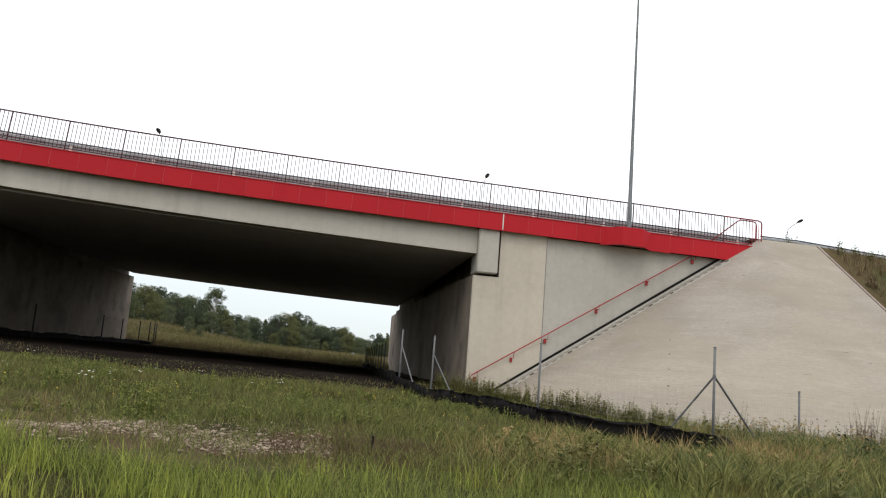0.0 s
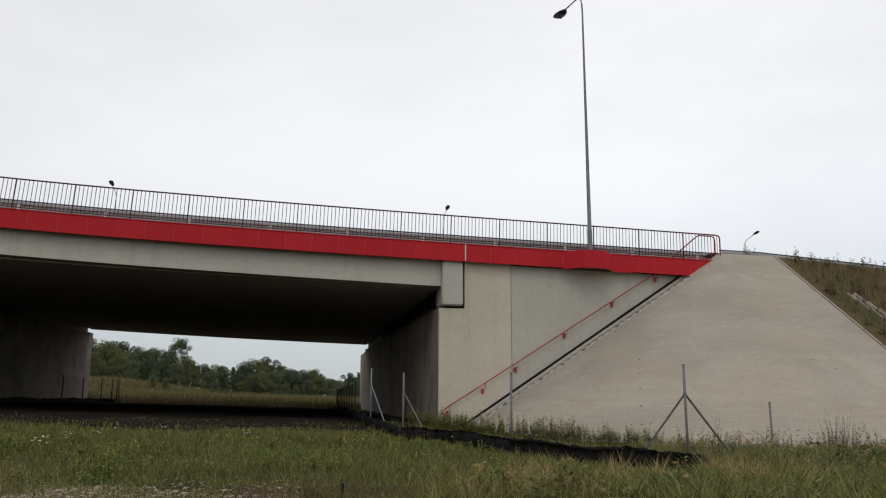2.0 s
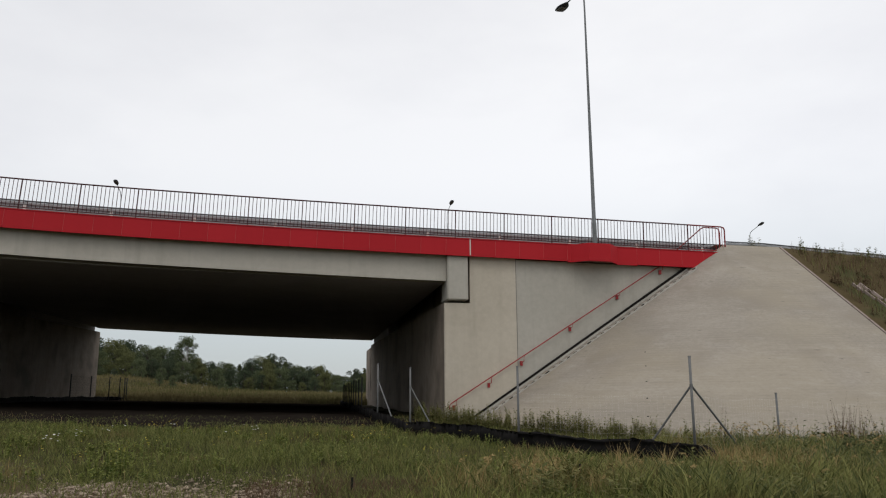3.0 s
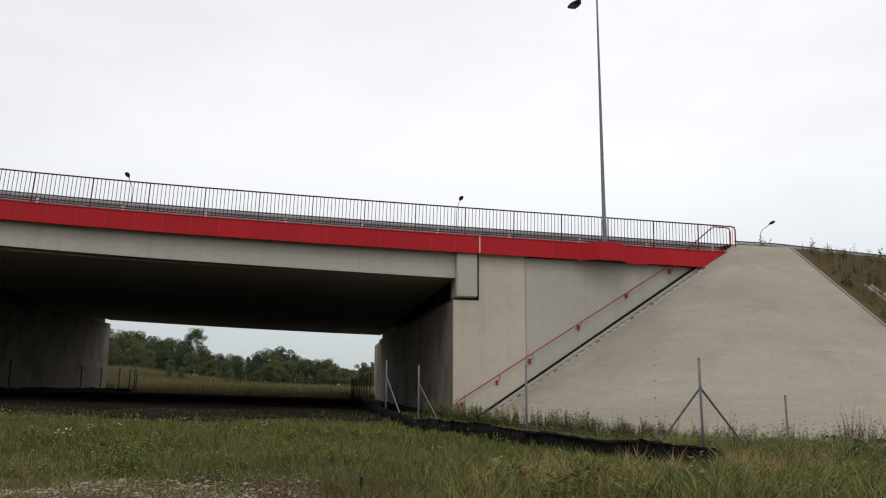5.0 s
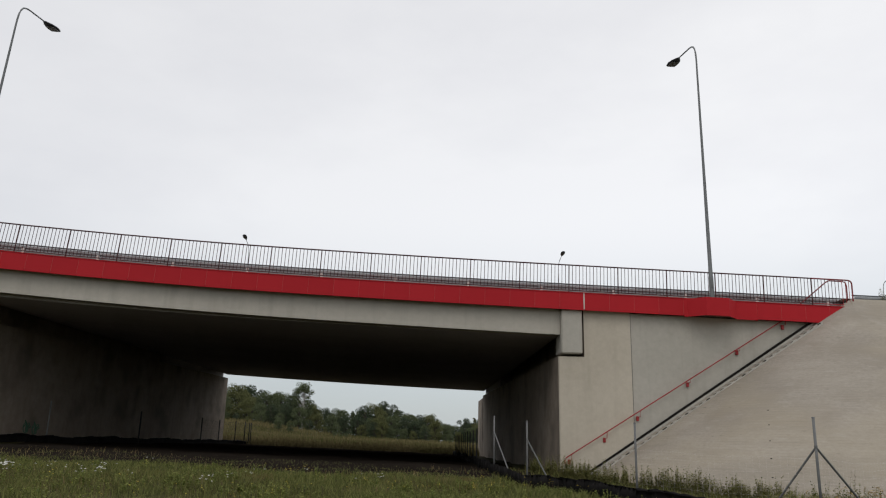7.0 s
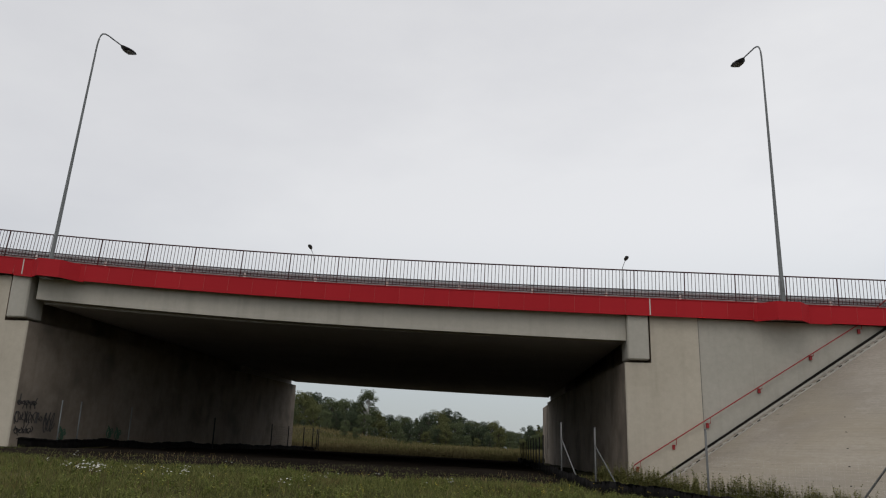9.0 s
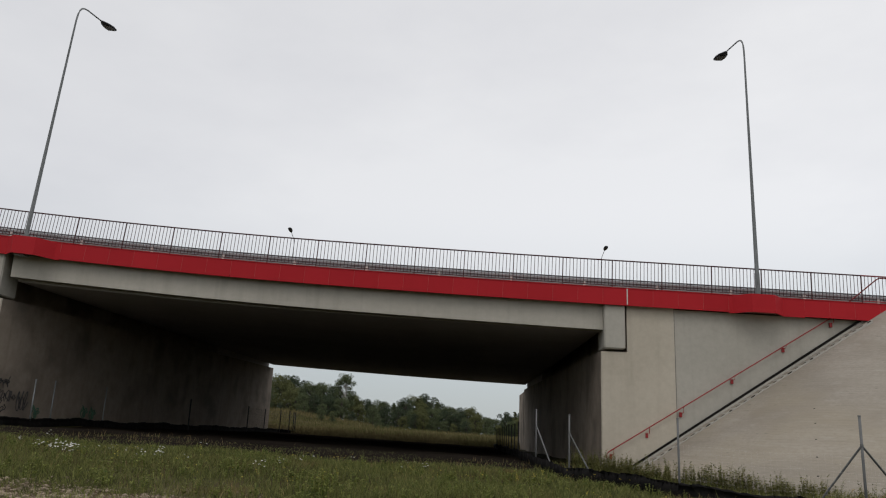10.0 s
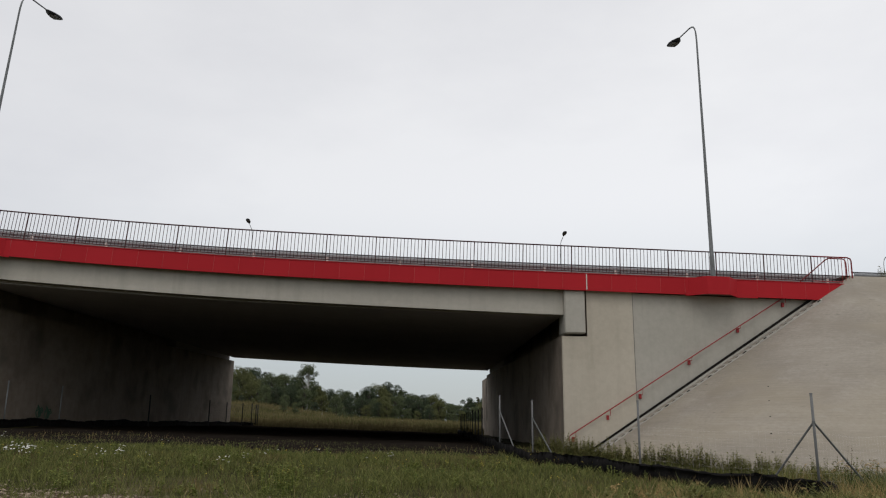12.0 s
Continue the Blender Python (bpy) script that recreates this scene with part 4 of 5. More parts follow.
for y0, z0 in ((3.6, 1.35), (7.7, 1.5), (8.5, 1.45)):
    pts = []
    for k in range(40):
        u = k / 39
        y = y0 + 0.5 * u + 0.14 * math.sin(u * 31)
        pts.append((FACE_L + SKEW_W * y + 0.006, y, z0 + 0.3 * math.sin(u * 22) * (0.6 + 0.4 * math.sin(u * 5))))
    bm = bmesh.new()
    tube(bm, pts, 0.026, 4)
    part("paint_stroke", bm, M_GREENPAINT, graffiti, "faded green paint scribble")


# ---------------------------------------------------------------- grass, weeds, flowers, gravel
def blades(name, xy, heights, widths, material, label, category, lean=0.35, seed=1, base=None):
    """Bent grass blades, one island each, at the places given."""
    rng = np.random.default_rng(seed)
    n_ = len(xy)
    z = ground_height(xy[:, 0], xy[:, 1]) if base is None else base
    ang = rng.uniform(0, 2 * np.pi, n_)
    side = np.stack([np.cos(ang), np.sin(ang), np.zeros(n_)], 1)
    bend_a = rng.uniform(0, 2 * np.pi, n_)
    bend = np.stack([np.cos(bend_a), np.sin(bend_a), np.zeros(n_)], 1) * (heights * lean * rng.uniform(0.2, 1.3, n_))[:, None]
    root = np.stack([xy[:, 0], xy[:, 1], z - 0.03], 1)
    up = np.array([0, 0, 1.0])
    mid = root + up * (heights * 0.6)[:, None] + bend * 0.4
    tip = root + up * (heights * rng.uniform(0.85, 1.0, n_))[:, None] + bend
    w = (widths * 0.5)[:, None] * side
    V = np.stack([root - w, root + w, mid + w * 0.8, mid - w * 0.8, tip], 1).reshape(-1, 3)
    o = np.arange(n_) * 5
    F = np.stack([o, o + 1, o + 2, o + 3, o + 3, o + 2, o + 4], 1).ravel()
    me = mesh_from_arrays(name, V, F, np.tile([4, 3], n_), material)
    return tagged(new(name, me), label, category, kind="stuff")


rng = np.random.default_rng(11)


def in_gravel(p):
    wob = 0.5 * np.sin(p[:, 0] * 2.1) + 0.3 * np.sin(p[:, 0] * 5.3 + 1)
    return (np.abs(p[:, 1] + 18.6) < 1.2 + 0.4 * wob) & (p[:, 0] > -16.3) & (p[:, 0] < -6.8 + 0.4 * wob) & (patchy(p, 1.1, 4.0) > -0.7)


def patchy(p, scale, seed):
    return np.sin(p[:, 0] * scale + seed) * np.sin(p[:, 1] * scale * 1.3 + seed * 2.1) + 0.6 * np.sin(p[:, 0] * scale * 2.7 + seed * 0.7) * np.cos(p[:, 1] * scale * 2.2)


# meadow: dense near the viewer, thinner towards the bridge
NM = 260000
d = rng.random(NM) ** 1.45
py = -23.8 + d * 25.0
px = -7 + (rng.random(NM) - 0.5) * 2 * (8 + (py + 28) * 0.62)
P = np.stack([px, py], 1)
P = P[~in_gravel(P) & ((P[:, 1] < -6.4 + 1.1 * patchy(P, 0.7, 2.0) + 4.5 * rng.random(len(P)) ** 2.6) | (rng.random(len(P)) < 0.03) | (P[:, 0] < -26) | (P[:, 0] > -3.4))]
keep = ~((P[:, 0] > -1.0) & (P[:, 1] > -1.5))
P = P[keep]
LINE = np.array(EAST_LINE)


def line_gap(p):
    """Signed reach of each place in front of the fence line (towards the viewer, west)."""
    ly = np.interp(p[:, 0], [-3.95, -3.45, -1.55, 0.0, 0.9, 1.3], [-3.0, -7.0, -11.4, -13.6, -15.0, -15.6])
    return ly - p[:, 1]


gap = line_gap(P)
inside = (P[:, 0] > -4.6) & (P[:, 0] < 1.4)
P = P[~(inside & (gap < 1.1) & (rng.random(len(P)) < 0.8))]
h = 0.13 + 0.13 * rng.random(len(P)) ** 2 + 0.05 * patchy(P, 0.5, 1.0) + 0.05 * patchy(P, 2.6, 4.0)
tall = np.clip((P[:, 0] + 4.5) / 4, 0, 1) * np.clip((-17.0 - P[:, 1]) / 3, 0, 1) + np.clip((P[:, 0] - 1.2) / 1.5, 0, 1) * np.clip((-10 - P[:, 1]) / 3, 0, 1)
h = np.clip(h + 0.18 * np.clip(tall, 0, 1), 0.06, 0.7)
h = np.where((P[:, 0] > -24) & (P[:, 0] < -4.2), h * np.clip(1 - (P[:, 1] + 9.5) / 9, 0.35, 1), h)
h = np.where((P[:, 0] < -5.5 + 0.6 * np.sin(P[:, 1] * 2)) & (P[:, 1] < -17.0), h * 0.5, h)
blades("meadow_grass", P, h, (0.0035 + 0.0005 * (P[:, 1] + 28)) * (0.7 + 0.8 * rng.random(len(P))), M_GRASS, "mixed green and olive meadow grass", "grass", lean=0.85, seed=2)

n_ = 9000
P = np.stack([rng.uniform(-22, 2, n_), -20 + 11.5 * rng.random(n_) ** 0.8], 1)
P = P[~in_gravel(P) & (patchy(P, 0.4, 7.0) > 0.0) & (line_gap(P) > 0.3)]
blades("brown_grass", P, 0.16 + 0.18 * rng.random(len(P)), 0.003 + 0.004 * rng.random(len(P)), M_BROWNWEED, "fine reddish-brown seeding grass stems", "grass", lean=0.5, seed=3)

# dead brownish grass where the gravel runs out
n_ = 3600
P = np.stack([rng.uniform(-7.2, -2.8, n_), rng.uniform(-19.8, -17.7, n_)], 1)
P = P[patchy(P, 1.6, 2.9) > -0.5]
blades("dead_grass", P, 0.06 + 0.16 * rng.random(len(P)), 0.005 + 0.006 * rng.random(len(P)), M_BROWNWEED, "matted brown dead grass beside the gravel", "grass", lean=1.0, seed=28)

# lush strip at the viewer's feet
n_ = 36000
P = np.stack([rng.uniform(-13, 5, n_), rng.uniform(-23.5, -19.5, n_)], 1)
P = P[~in_gravel(P) & (patchy(P, 0.9, 3.0) > -0.4) & ((P[:, 0] > -5.5) | (P[:, 1] < -20.9))]
blades("lush_grass", P, 0.10 + 0.30 * rng.random(len(P)) ** 1.6, 0.005 + 0.007 * rng.random(len(P)), M_LUSH, "bright green tall grass blades", "grass", lean=0.6, seed=4)

# tall grass in front of the fence
n_ = 60000
P = np.stack([rng.uniform(-3, 12, n_), rng.uniform(-21, -9.5, n_)], 1)
P = P[(P[:, 1] < np.where(P[:, 0] < 1.2, -13.3 + 0.9 * (P[:, 0] - 1.2) * (P[:, 0] < 1.2) + 0.5, -10.5)) & (patchy(P, 0.7, 5.0) > -0.7)]
P = P[(P[:, 0] < 1.5) & (P[:, 1] < -18.0) | (P[:, 0] >= 1.5)]
P = P[patchy(P, 3.1, 1.5) + 0.5 * patchy(P, 6.3, 0.4) > -0.45]
blades("tall_grass", P, np.clip(0.22 + 0.34 * rng.random(len(P)) + 0.10 * patchy(P, 0.6, 2) + 0.12 * patchy(P, 3.1, 1.5), 0.1, 0.8), 0.009 + 0.016 * rng.random(len(P)), M_RANK, "tall rank mixed grass by the fence", "grass", lean=0.75, seed=6)
n_ = 26000
P = np.stack([rng.uniform(-2, 12, n_), rng.uniform(-21, -12, n_)], 1)
P = P[((P[:, 0] > 1.5) | (P[:, 1] < -18.0)) & (patchy(P, 0.9, 1.0) > -0.1)]
blades("tall_grass", P, 0.22 + 0.4 * rng.random(len(P)), 0.008 + 0.012 * rng.random(len(P)), M_REED, "grey-green tall grass by the fence", "grass", lean=0.7, seed=7)
n_ = 15000
P = np.stack([rng.uniform(-4.5, 12, n_), rng.uniform(-20.5, -10.5, n_)], 1)
P = P[(P[:, 1] < -17.8) & (patchy(P, 0.8, 8.0) > -0.15) | (P[:, 0] > 1.5)]
blades("dry_grass", P, 0.2 + 0.36 * rng.random(len(P)), 0.004 + 0.006 * rng.random(len(P)), M_DRY, "straw-coloured dry grass stems", "grass", lean=0.6, seed=8)
n_ = 2600
P = np.stack([rng.uniform(-20, 3, n_), rng.uniform(-20, -1.5, n_)], 1)
P = P[~in_gravel(P) & (patchy(P, 0.45, 6.0) > 0.1)]
blades("dry_grass", P, 0.16 + 0.16 * rng.random(len(P)), 0.005 + 0.005 * rng.random(len(P)), M_DRY, "short straw-coloured seed heads in the meadow", "grass", lean=0.4, seed=9)

# broad arching blades, straw tufts and grass growing through the gravel
n_ = 22000
P = np.stack([rng.uniform(-5, 12, n_), rng.uniform(-21, -11.5, n_)], 1)
P = P[((P[:, 0] > 1.7) | (P[:, 1] < -17.8)) & (patchy(P, 1.3, 2.5) > -0.5)]
blades("arching_grass", P, 0.16 + 0.36 * rng.random(len(P)) ** 1.5, 0.007 + 0.011 * rng.random(len(P)), M_RANK, "broad arching yellow-green grass blades", "grass", lean=1.1, seed=20)
tuft = np.stack([rng.uniform(-4.5, 9, 170), rng.uniform(-18.5, -13.0, 170)], 1)
tuft = tuft[((tuft[:, 0] > 1.6) | (tuft[:, 1] < -17.4)) & (patchy(tuft, 0.9, 3.3) > -0.1)]
P = np.repeat(tuft, 26, axis=0)
P = P + rng.normal(0, 0.10, P.shape)
blades("straw_tufts", P, 0.22 + 0.36 * rng.random(len(P)), 0.006 + 0.010 * rng.random(len(P)), M_DRY, "straw-coloured tufts of tall dead grass", "grass", lean=0.65, seed=21)
tuft = np.stack([rng.uniform(-3.6, 2.0, 26), rng.uniform(-18.2, -16.5, 26)], 1)
P = np.repeat(tuft, 34, axis=0)
P = P + rng.normal(0, 0.07, P.shape)
blades("straw_tufts", P, 0.3 + 0.36 * rng.random(len(P)), 0.007 + 0.010 * rng.random(len(P)), M_DRY, "upright pale straw clumps before the black sheet", "grass", lean=0.5, seed=27)
tuft = np.stack([rng.uniform(-16, -4, 300), rng.uniform(-20.2, -17.2, 300)], 1)
P = np.repeat(tuft, 30, axis=0)
P = P + rng.normal(0, 0.12, P.shape)
blades("gravel_tufts", P, 0.06 + 0.16 * rng.random(len(P)), 0.005 + 0.006 * rng.random(len(P)), M_GRASS, "short grass tufts growing through gravel", "grass", lean=0.9, seed=22)
tuft = np.stack([rng.uniform(-14, 0, 330), rng.uniform(-23.0, -20.3, 330)], 1)
tuft = tuft[(patchy(tuft, 1.3, 2.2) > -0.1) & ((tuft[:, 0] < -5) | (rng.random(len(tuft)) < 0.35))]
P = np.repeat(tuft, 22, axis=0)
P = P + rng.normal(0, 0.11, P.shape)
blades("foreground_grass", P, 0.12 + 0.28 * rng.random(len(P)), 0.006 + 0.006 * rng.random(len(P)), M_FRESH, "upright clumps of fresh yellow-green grass", "grass", lean=0.35, seed=23)


n_ = 4200
P = np.stack([rng.uniform(1.8, 11, n_), rng.uniform(-20, -12.5, n_)], 1)
P = P[patchy(P, 1.9, 0.8) > 0.0]
blades("reed_grass", P, 0.4 + 0.4 * rng.random(len(P)), 0.016 + 0.012 * rng.random(len(P)), M_REED, "broad upright grey-green reed leaves", "grass", lean=0.7, seed=26)


def plumes(name, spots, material, label, seed):
    """Tall stems that end in a nodding head of fine slivers."""
    rg = np.random.default_rng(seed)
    V, F, T = [], [], []
    for x, y, z, hh in spots:
        a = rg.uniform(0, 6.28)
        d = np.array([math.cos(a), math.sin(a), 0])
        r0 = np.array([x, y, z])
        r1 = r0 + d * hh * 0.12 + np.array([0, 0, hh * 0.75])
        o = len(V)
        V += [tuple(r0 - [0.003, 0, 0]), tuple(r0 + [0.003, 0, 0]), tuple(r1)]
        F += [o, o + 1, o + 2]
        T.append(3)
        for q in range(16):
            u = q / 15
            c = r1 + d * hh * (0.05 + 0.16 * u * u) + np.array([0, 0, hh * (0.22 * u - 0.12 * u * u)])
            w = rg.normal(0, 0.012, 3)
            e = c + d * 0.035 + rg.normal(0, 0.014, 3) - np.array([0, 0, 0.012])
            o = len(V)
            V += [tuple(c + w * 0.5), tuple(c - w * 0.5), tuple(e)]
            F += [o, o + 1, o + 2]
            T.append(3)
    me = mesh_from_arrays(name, np.array(V), F, T, material)
    return tagged(new(name, me), label, "grass", kind="stuff")


hp = []
for k in range(700):
    x, y = rng.uniform(-4.5, 11), rng.uniform(-20, -11.5)
    if (x > 1.9 or y < -17.6) and math.sin(x * 1.7) * math.sin(y * 2.1 + 1) > -0.45:
        hp.append((x, y, gh(x, y), rng.uniform(0.35, 0.6) if x < 1.9 else rng.uniform(0.45, 0.85)))
plumes("seed_plumes", hp, M_DRY, "nodding straw-coloured grass seed heads", 24)

# grassy bank beside the paving and foot of the paving
n_ = 12000
bxy = np.stack([rng.uniform(14.3, 30, n_), 0.6 - 11.5 * rng.random(n_)], 1)
bz = 7.2 + crest_drop(bxy[:, 0]) - np.maximum(0, 0.3 - bxy[:, 1]) * 0.74
blades("bank_grass", bxy, 0.15 + 0.3 * rng.random(n_), 0.012 + 0.012 * rng.random(n_), M_BROWNWEED, "dry brownish grass on the embankment", "grass", lean=0.5, seed=10, base=bz)
n_ = 4000
bxy = np.stack([rng.uniform(14.3, 30, n_), 0.6 - 11.5 * rng.random(n_)], 1)
bz = 7.2 + crest_drop(bxy[:, 0]) - np.maximum(0, 0.3 - bxy[:, 1]) * 0.74
blades("bank_grass", bxy, 0.15 + 0.35 * rng.random(n_), 0.014 + 0.014 * rng.random(n_), M_WEED, "dull green weeds on the embankment", "grass", lean=0.5, seed=12, base=bz)

# far meadow
n_ = 26000
fy = 43 + 95 * rng.random(n_) ** 1.4
fx = -14 + (rng.random(n_) - 0.5) * (36 + (fy - 43) * 0.75)
P = np.stack([fx, fy], 1)
blades("far_meadow_grass", P, 0.5 + 0.6 * rng.random(n_), 0.05 + 0.07 * rng.random(n_), M_MEADOW, "tall brownish grass of the meadow beyond the bridge", "grass", seed=14)
n_ = 22000
fy = 43 + 95 * rng.random(n_) ** 1.3
fx = -14 + (rng.random(n_) - 0.5) * (36 + (fy - 43) * 0.75)
P = np.stack([fx, fy], 1)
blades("far_meadow_grass", P, 0.3 + 0.4 * rng.random(n_), 0.05 + 0.07 * rng.random(n_), M_MEADOW, "green grass of the meadow beyond the bridge", "grass", seed=15)


n_ = 9000
P = np.stack([rng.uniform(-21.5, -2.5, n_), 40.5 + 5 * rng.random(n_)], 1)
blades("far_edge_grass", P, 0.15 + 0.5 * rng.random(n_), 0.03 + 0.04 * rng.random(n_), M_MEADOW, "ragged grass where the shade ends", "grass", seed=16)
n_ = 9000
P = np.stack([rng.uniform(-24, -3.8, n_), -9.5 + 8.5 * rng.random(n_) ** 1.4], 1)
blades("shade_edge_grass", P, 0.05 + 0.11 * rng.random(n_), 0.010 + 0.010 * rng.random(n_), M_GRASS, "thin dull grass fading into bare soil", "grass", lean=0.8, seed=17)


def weed_patch(name, spots, stem, material, label, seed, leaf=0.06, per=38):
    """Upright weeds: thin stems with small leaves."""
    rg = np.random.default_rng(seed)
    V, F, T = [], [], []
    for x, y, z, hgt in spots:
        for s in range(stem):
            bx_, by_ = x + rg.normal(0, 0.10), y + rg.normal(0, 0.10)
            lean_x, lean_y = rg.normal(0, 0.12), rg.normal(0, 0.12)
            hh = hgt * rg.uniform(0.6, 1.1)
            o = len(V)
            V += [(bx_ - 0.009, by_, z), (bx_ + 0.009, by_, z), (bx_ + lean_x * hh, by_ + lean_y * hh, z + hh)]
            F += [o, o + 1, o + 2]
            T.append(3)
            for q in range(per):
                u = rg.uniform(0.15, 1.0)
                c = np.array([bx_ + lean_x * hh * u, by_ + lean_y * hh * u, z + hh * u])
                a = rg.uniform(0, 6.28)
                L = leaf * rg.uniform(0.5, 1.4) * (1.25 - 0.6 * u)
                dv = np.array([math.cos(a), math.sin(a), rg.uniform(-0.4, 0.7)]) * L
                sv = np.array([-math.sin(a), math.cos(a), 0]) * L * 0.28
                o = len(V)
                V += [tuple(c), tuple(c + dv * 0.5 + sv), tuple(c + dv), tuple(c + dv * 0.5 - sv)]
                F += [o, o + 1, o + 2, o + 3]
                T.append(4)
    me = mesh_from_arrays(name, np.array(V), F, T, material)
    return tagged(new(name, me), label, "weeds", kind="stuff")


rg = random.Random(21)
spots = []
for k in range(210):
    s = rg.random()
    x = -2.4 + 7.5 * s
    y = -0.6 - 9.0 * s + rg.uniform(-1.4, 1.0)
    if x > -0.3 and y > -0.7:
        y = -0.9
    spots.append((x, y, gh(x, y) - 0.02, rg.uniform(0.28, 0.8)))
weed_patch("wall_weeds", spots, 4, M_WEED, "leafy green weeds along the foot of the wall", 31, 0.08, 34)
spots = []
for k in range(90):
    x = rg.uniform(4, 13)
    y = -11.0 + rg.uniform(-1.2, 1.2) + 0.08 * x
    spots.append((x, y, gh(x, y) - 0.02, rg.uniform(0.4, 0.9)))
weed_patch("slope_weeds", spots, 3, M_WEED, "green weeds along the foot of the paved slope", 33, 0.08, 30)
spots = []
for k in range(26):
    x, y = 6.05 + rg.uniform(-0.3, 0.3), -12.5 + rg.uniform(-0.3, 0.3)
    spots.append((x, y, gh(x, y), rg.uniform(0.95, 1.4)))
spots += [(2.05, -13.6, gh(2.05, -13.6), 1.1), (5.2, -12.0, gh(5.2, -12.0), 0.9), (7.6, -11.8, gh(7.6, -11.8), 1.1), (7.9, -11.8, gh(7.9, -11.8), 1.0)]
weed_patch("withered_weeds", spots, 2, M_BROWNWEED, "withered brown weed stalks in tall grass", 35, 0.045, 40)
spots = []
for k in range(520):
    x = rg.uniform(-22, -1.5)
    y = rg.uniform(-17.6, -7.5)
    if math.sin(x * 0.7 + 0.4 * y) * math.sin(y * 0.9 - 0.3 * x) > -0.25:
        spots.append((x, y, gh(x, y), rg.uniform(0.12, 0.32)))
spots += [(-9.2 + rg.uniform(-.4, .4), -16.6 + rg.uniform(-.3, .3), 0.0, 0.5) for k in range(6)]
tall_spots = []
for k in range(330):
    x, y = rg.uniform(-4, 10), rg.uniform(-21, -12.5)
    if x > 1.4 or y < -17.9:
        tall_spots.append((x, y, gh(x, y), rg.uniform(0.25, 0.62)))
weed_patch("tall_weeds", tall_spots, 4, M_WEED, "dark leafy weeds among the tall grass", 43, 0.10, 26)
dock_spots = []
for k in range(110):
    x, y = rg.uniform(3.2, 11), rg.uniform(-21, -12.8)
    dock_spots.append((x, y, gh(x, y), rg.uniform(0.4, 0.85)))
weed_patch("rank_weeds", dock_spots, 4, M_DOCK, "dark green rank weeds by the paved slope", 45, 0.12, 26)
weed_patch("meadow_weeds", spots, 4, M_LUSH, "low leafy weeds scattered in the meadow", 37, 0.06, 26)
spots = [(14.3 + 9 * rg.random(), 0.3 + rg.uniform(-0.8, 0.2), 0.0, rg.uniform(0.3, 0.8)) for k in range(18)]
spots = [(x, y, 7.05 + crest_drop(x), hh) for x, y, z, hh in spots]
spots += [(12.9, 0.9, 7.22, 0.75), (12.75, 0.95, 7.22, 0.6), (13.0, 0.8, 7.2, 0.6)]
weed_patch("ridge_weeds", spots, 2, M_WEED, "straggling weeds on the embankment crest", 39, 0.11, 22)
spots = [(14.2 + 12 * rg.random(), -1.3 - 7.5 * rg.random(), 0.0, rg.uniform(0.3, 0.7)) for k in range(170)]
spots = [(x, y, 7.15 + crest_drop(x) + (y - 0.3) * 0.74, hh) for x, y, z, hh in spots]
weed_patch("bank_weeds", spots, 3, M_BROWNWEED, "brown withered weeds on the embankment", 41, 0.08, 22)


def flower_heads(name, spots, radius, material, label, seed, petals=6):
    rg = np.random.default_rng(seed)
    V, F, T = [], [], []
    for x, y, z, cluster in spots:
        for q in range(cluster):
            c = np.array([x + rg.normal(0, 0.07), y + rg.normal(0, 0.07), z + rg.normal(0, 0.035)])
            r = radius * rg.uniform(0.6, 1.2)
            o = len(V)
            V.append(tuple(c + np.array([0, 0, r * 0.4])))
            for k in range(petals):
                a = 2 * math.pi * k / petals
                V.append(tuple(c + np.array([r * math.cos(a), r * math.sin(a), rg.uniform(-0.3, 0.3) * r])))
            for k in range(petals):
                F += [o, o + 1 + k, o + 1 + (k + 1) % petals]
                T.append(3)
    me = mesh_from_arrays(name, np.array(V), F, T, material)
    return tagged(new(name, me), label, "flowers", kind="stuff")


ys = []
for k in range(150):
    x, y = rg.uniform(-16, -2.5), rg.uniform(-16.5, -8)
    if math.sin(x * 0.8 + 1) * math.sin(y * 0.9) > -0.2:
        ys.append((x, y, gh(x, y) + rg.uniform(0.2, 0.36), rg.choice((1, 2, 3, 5))))
flower_heads("yellow_flowers", ys, 0.014, M_YELLOW, "small yellow meadow flowers", 51)
ws = []
for k in range(22):
    x, y = rg.uniform(-22, -6), rg.uniform(-13.5, -8.5)
    ws.append((x, y, gh(x, y) + rg.uniform(0.22, 0.36), rg.choice((1, 2, 5))))
for cx, cy, spread, heads, each in ((-15.4, -13.0, 0.45, 9, 9), (-13.5, -12.6, 0.3, 4, 6), (-10.6, -14.0, 0.25, 3, 5)):
    ws += [(cx + rg.uniform(-spread, spread), cy + rg.uniform(-spread, spread), gh(cx, cy) + rg.uniform(0.26, 0.38), each) for k in range(heads)]
flower_heads("white_flowers", ws, 0.022, M_WHITE, "white umbel flowers in the meadow", 53)

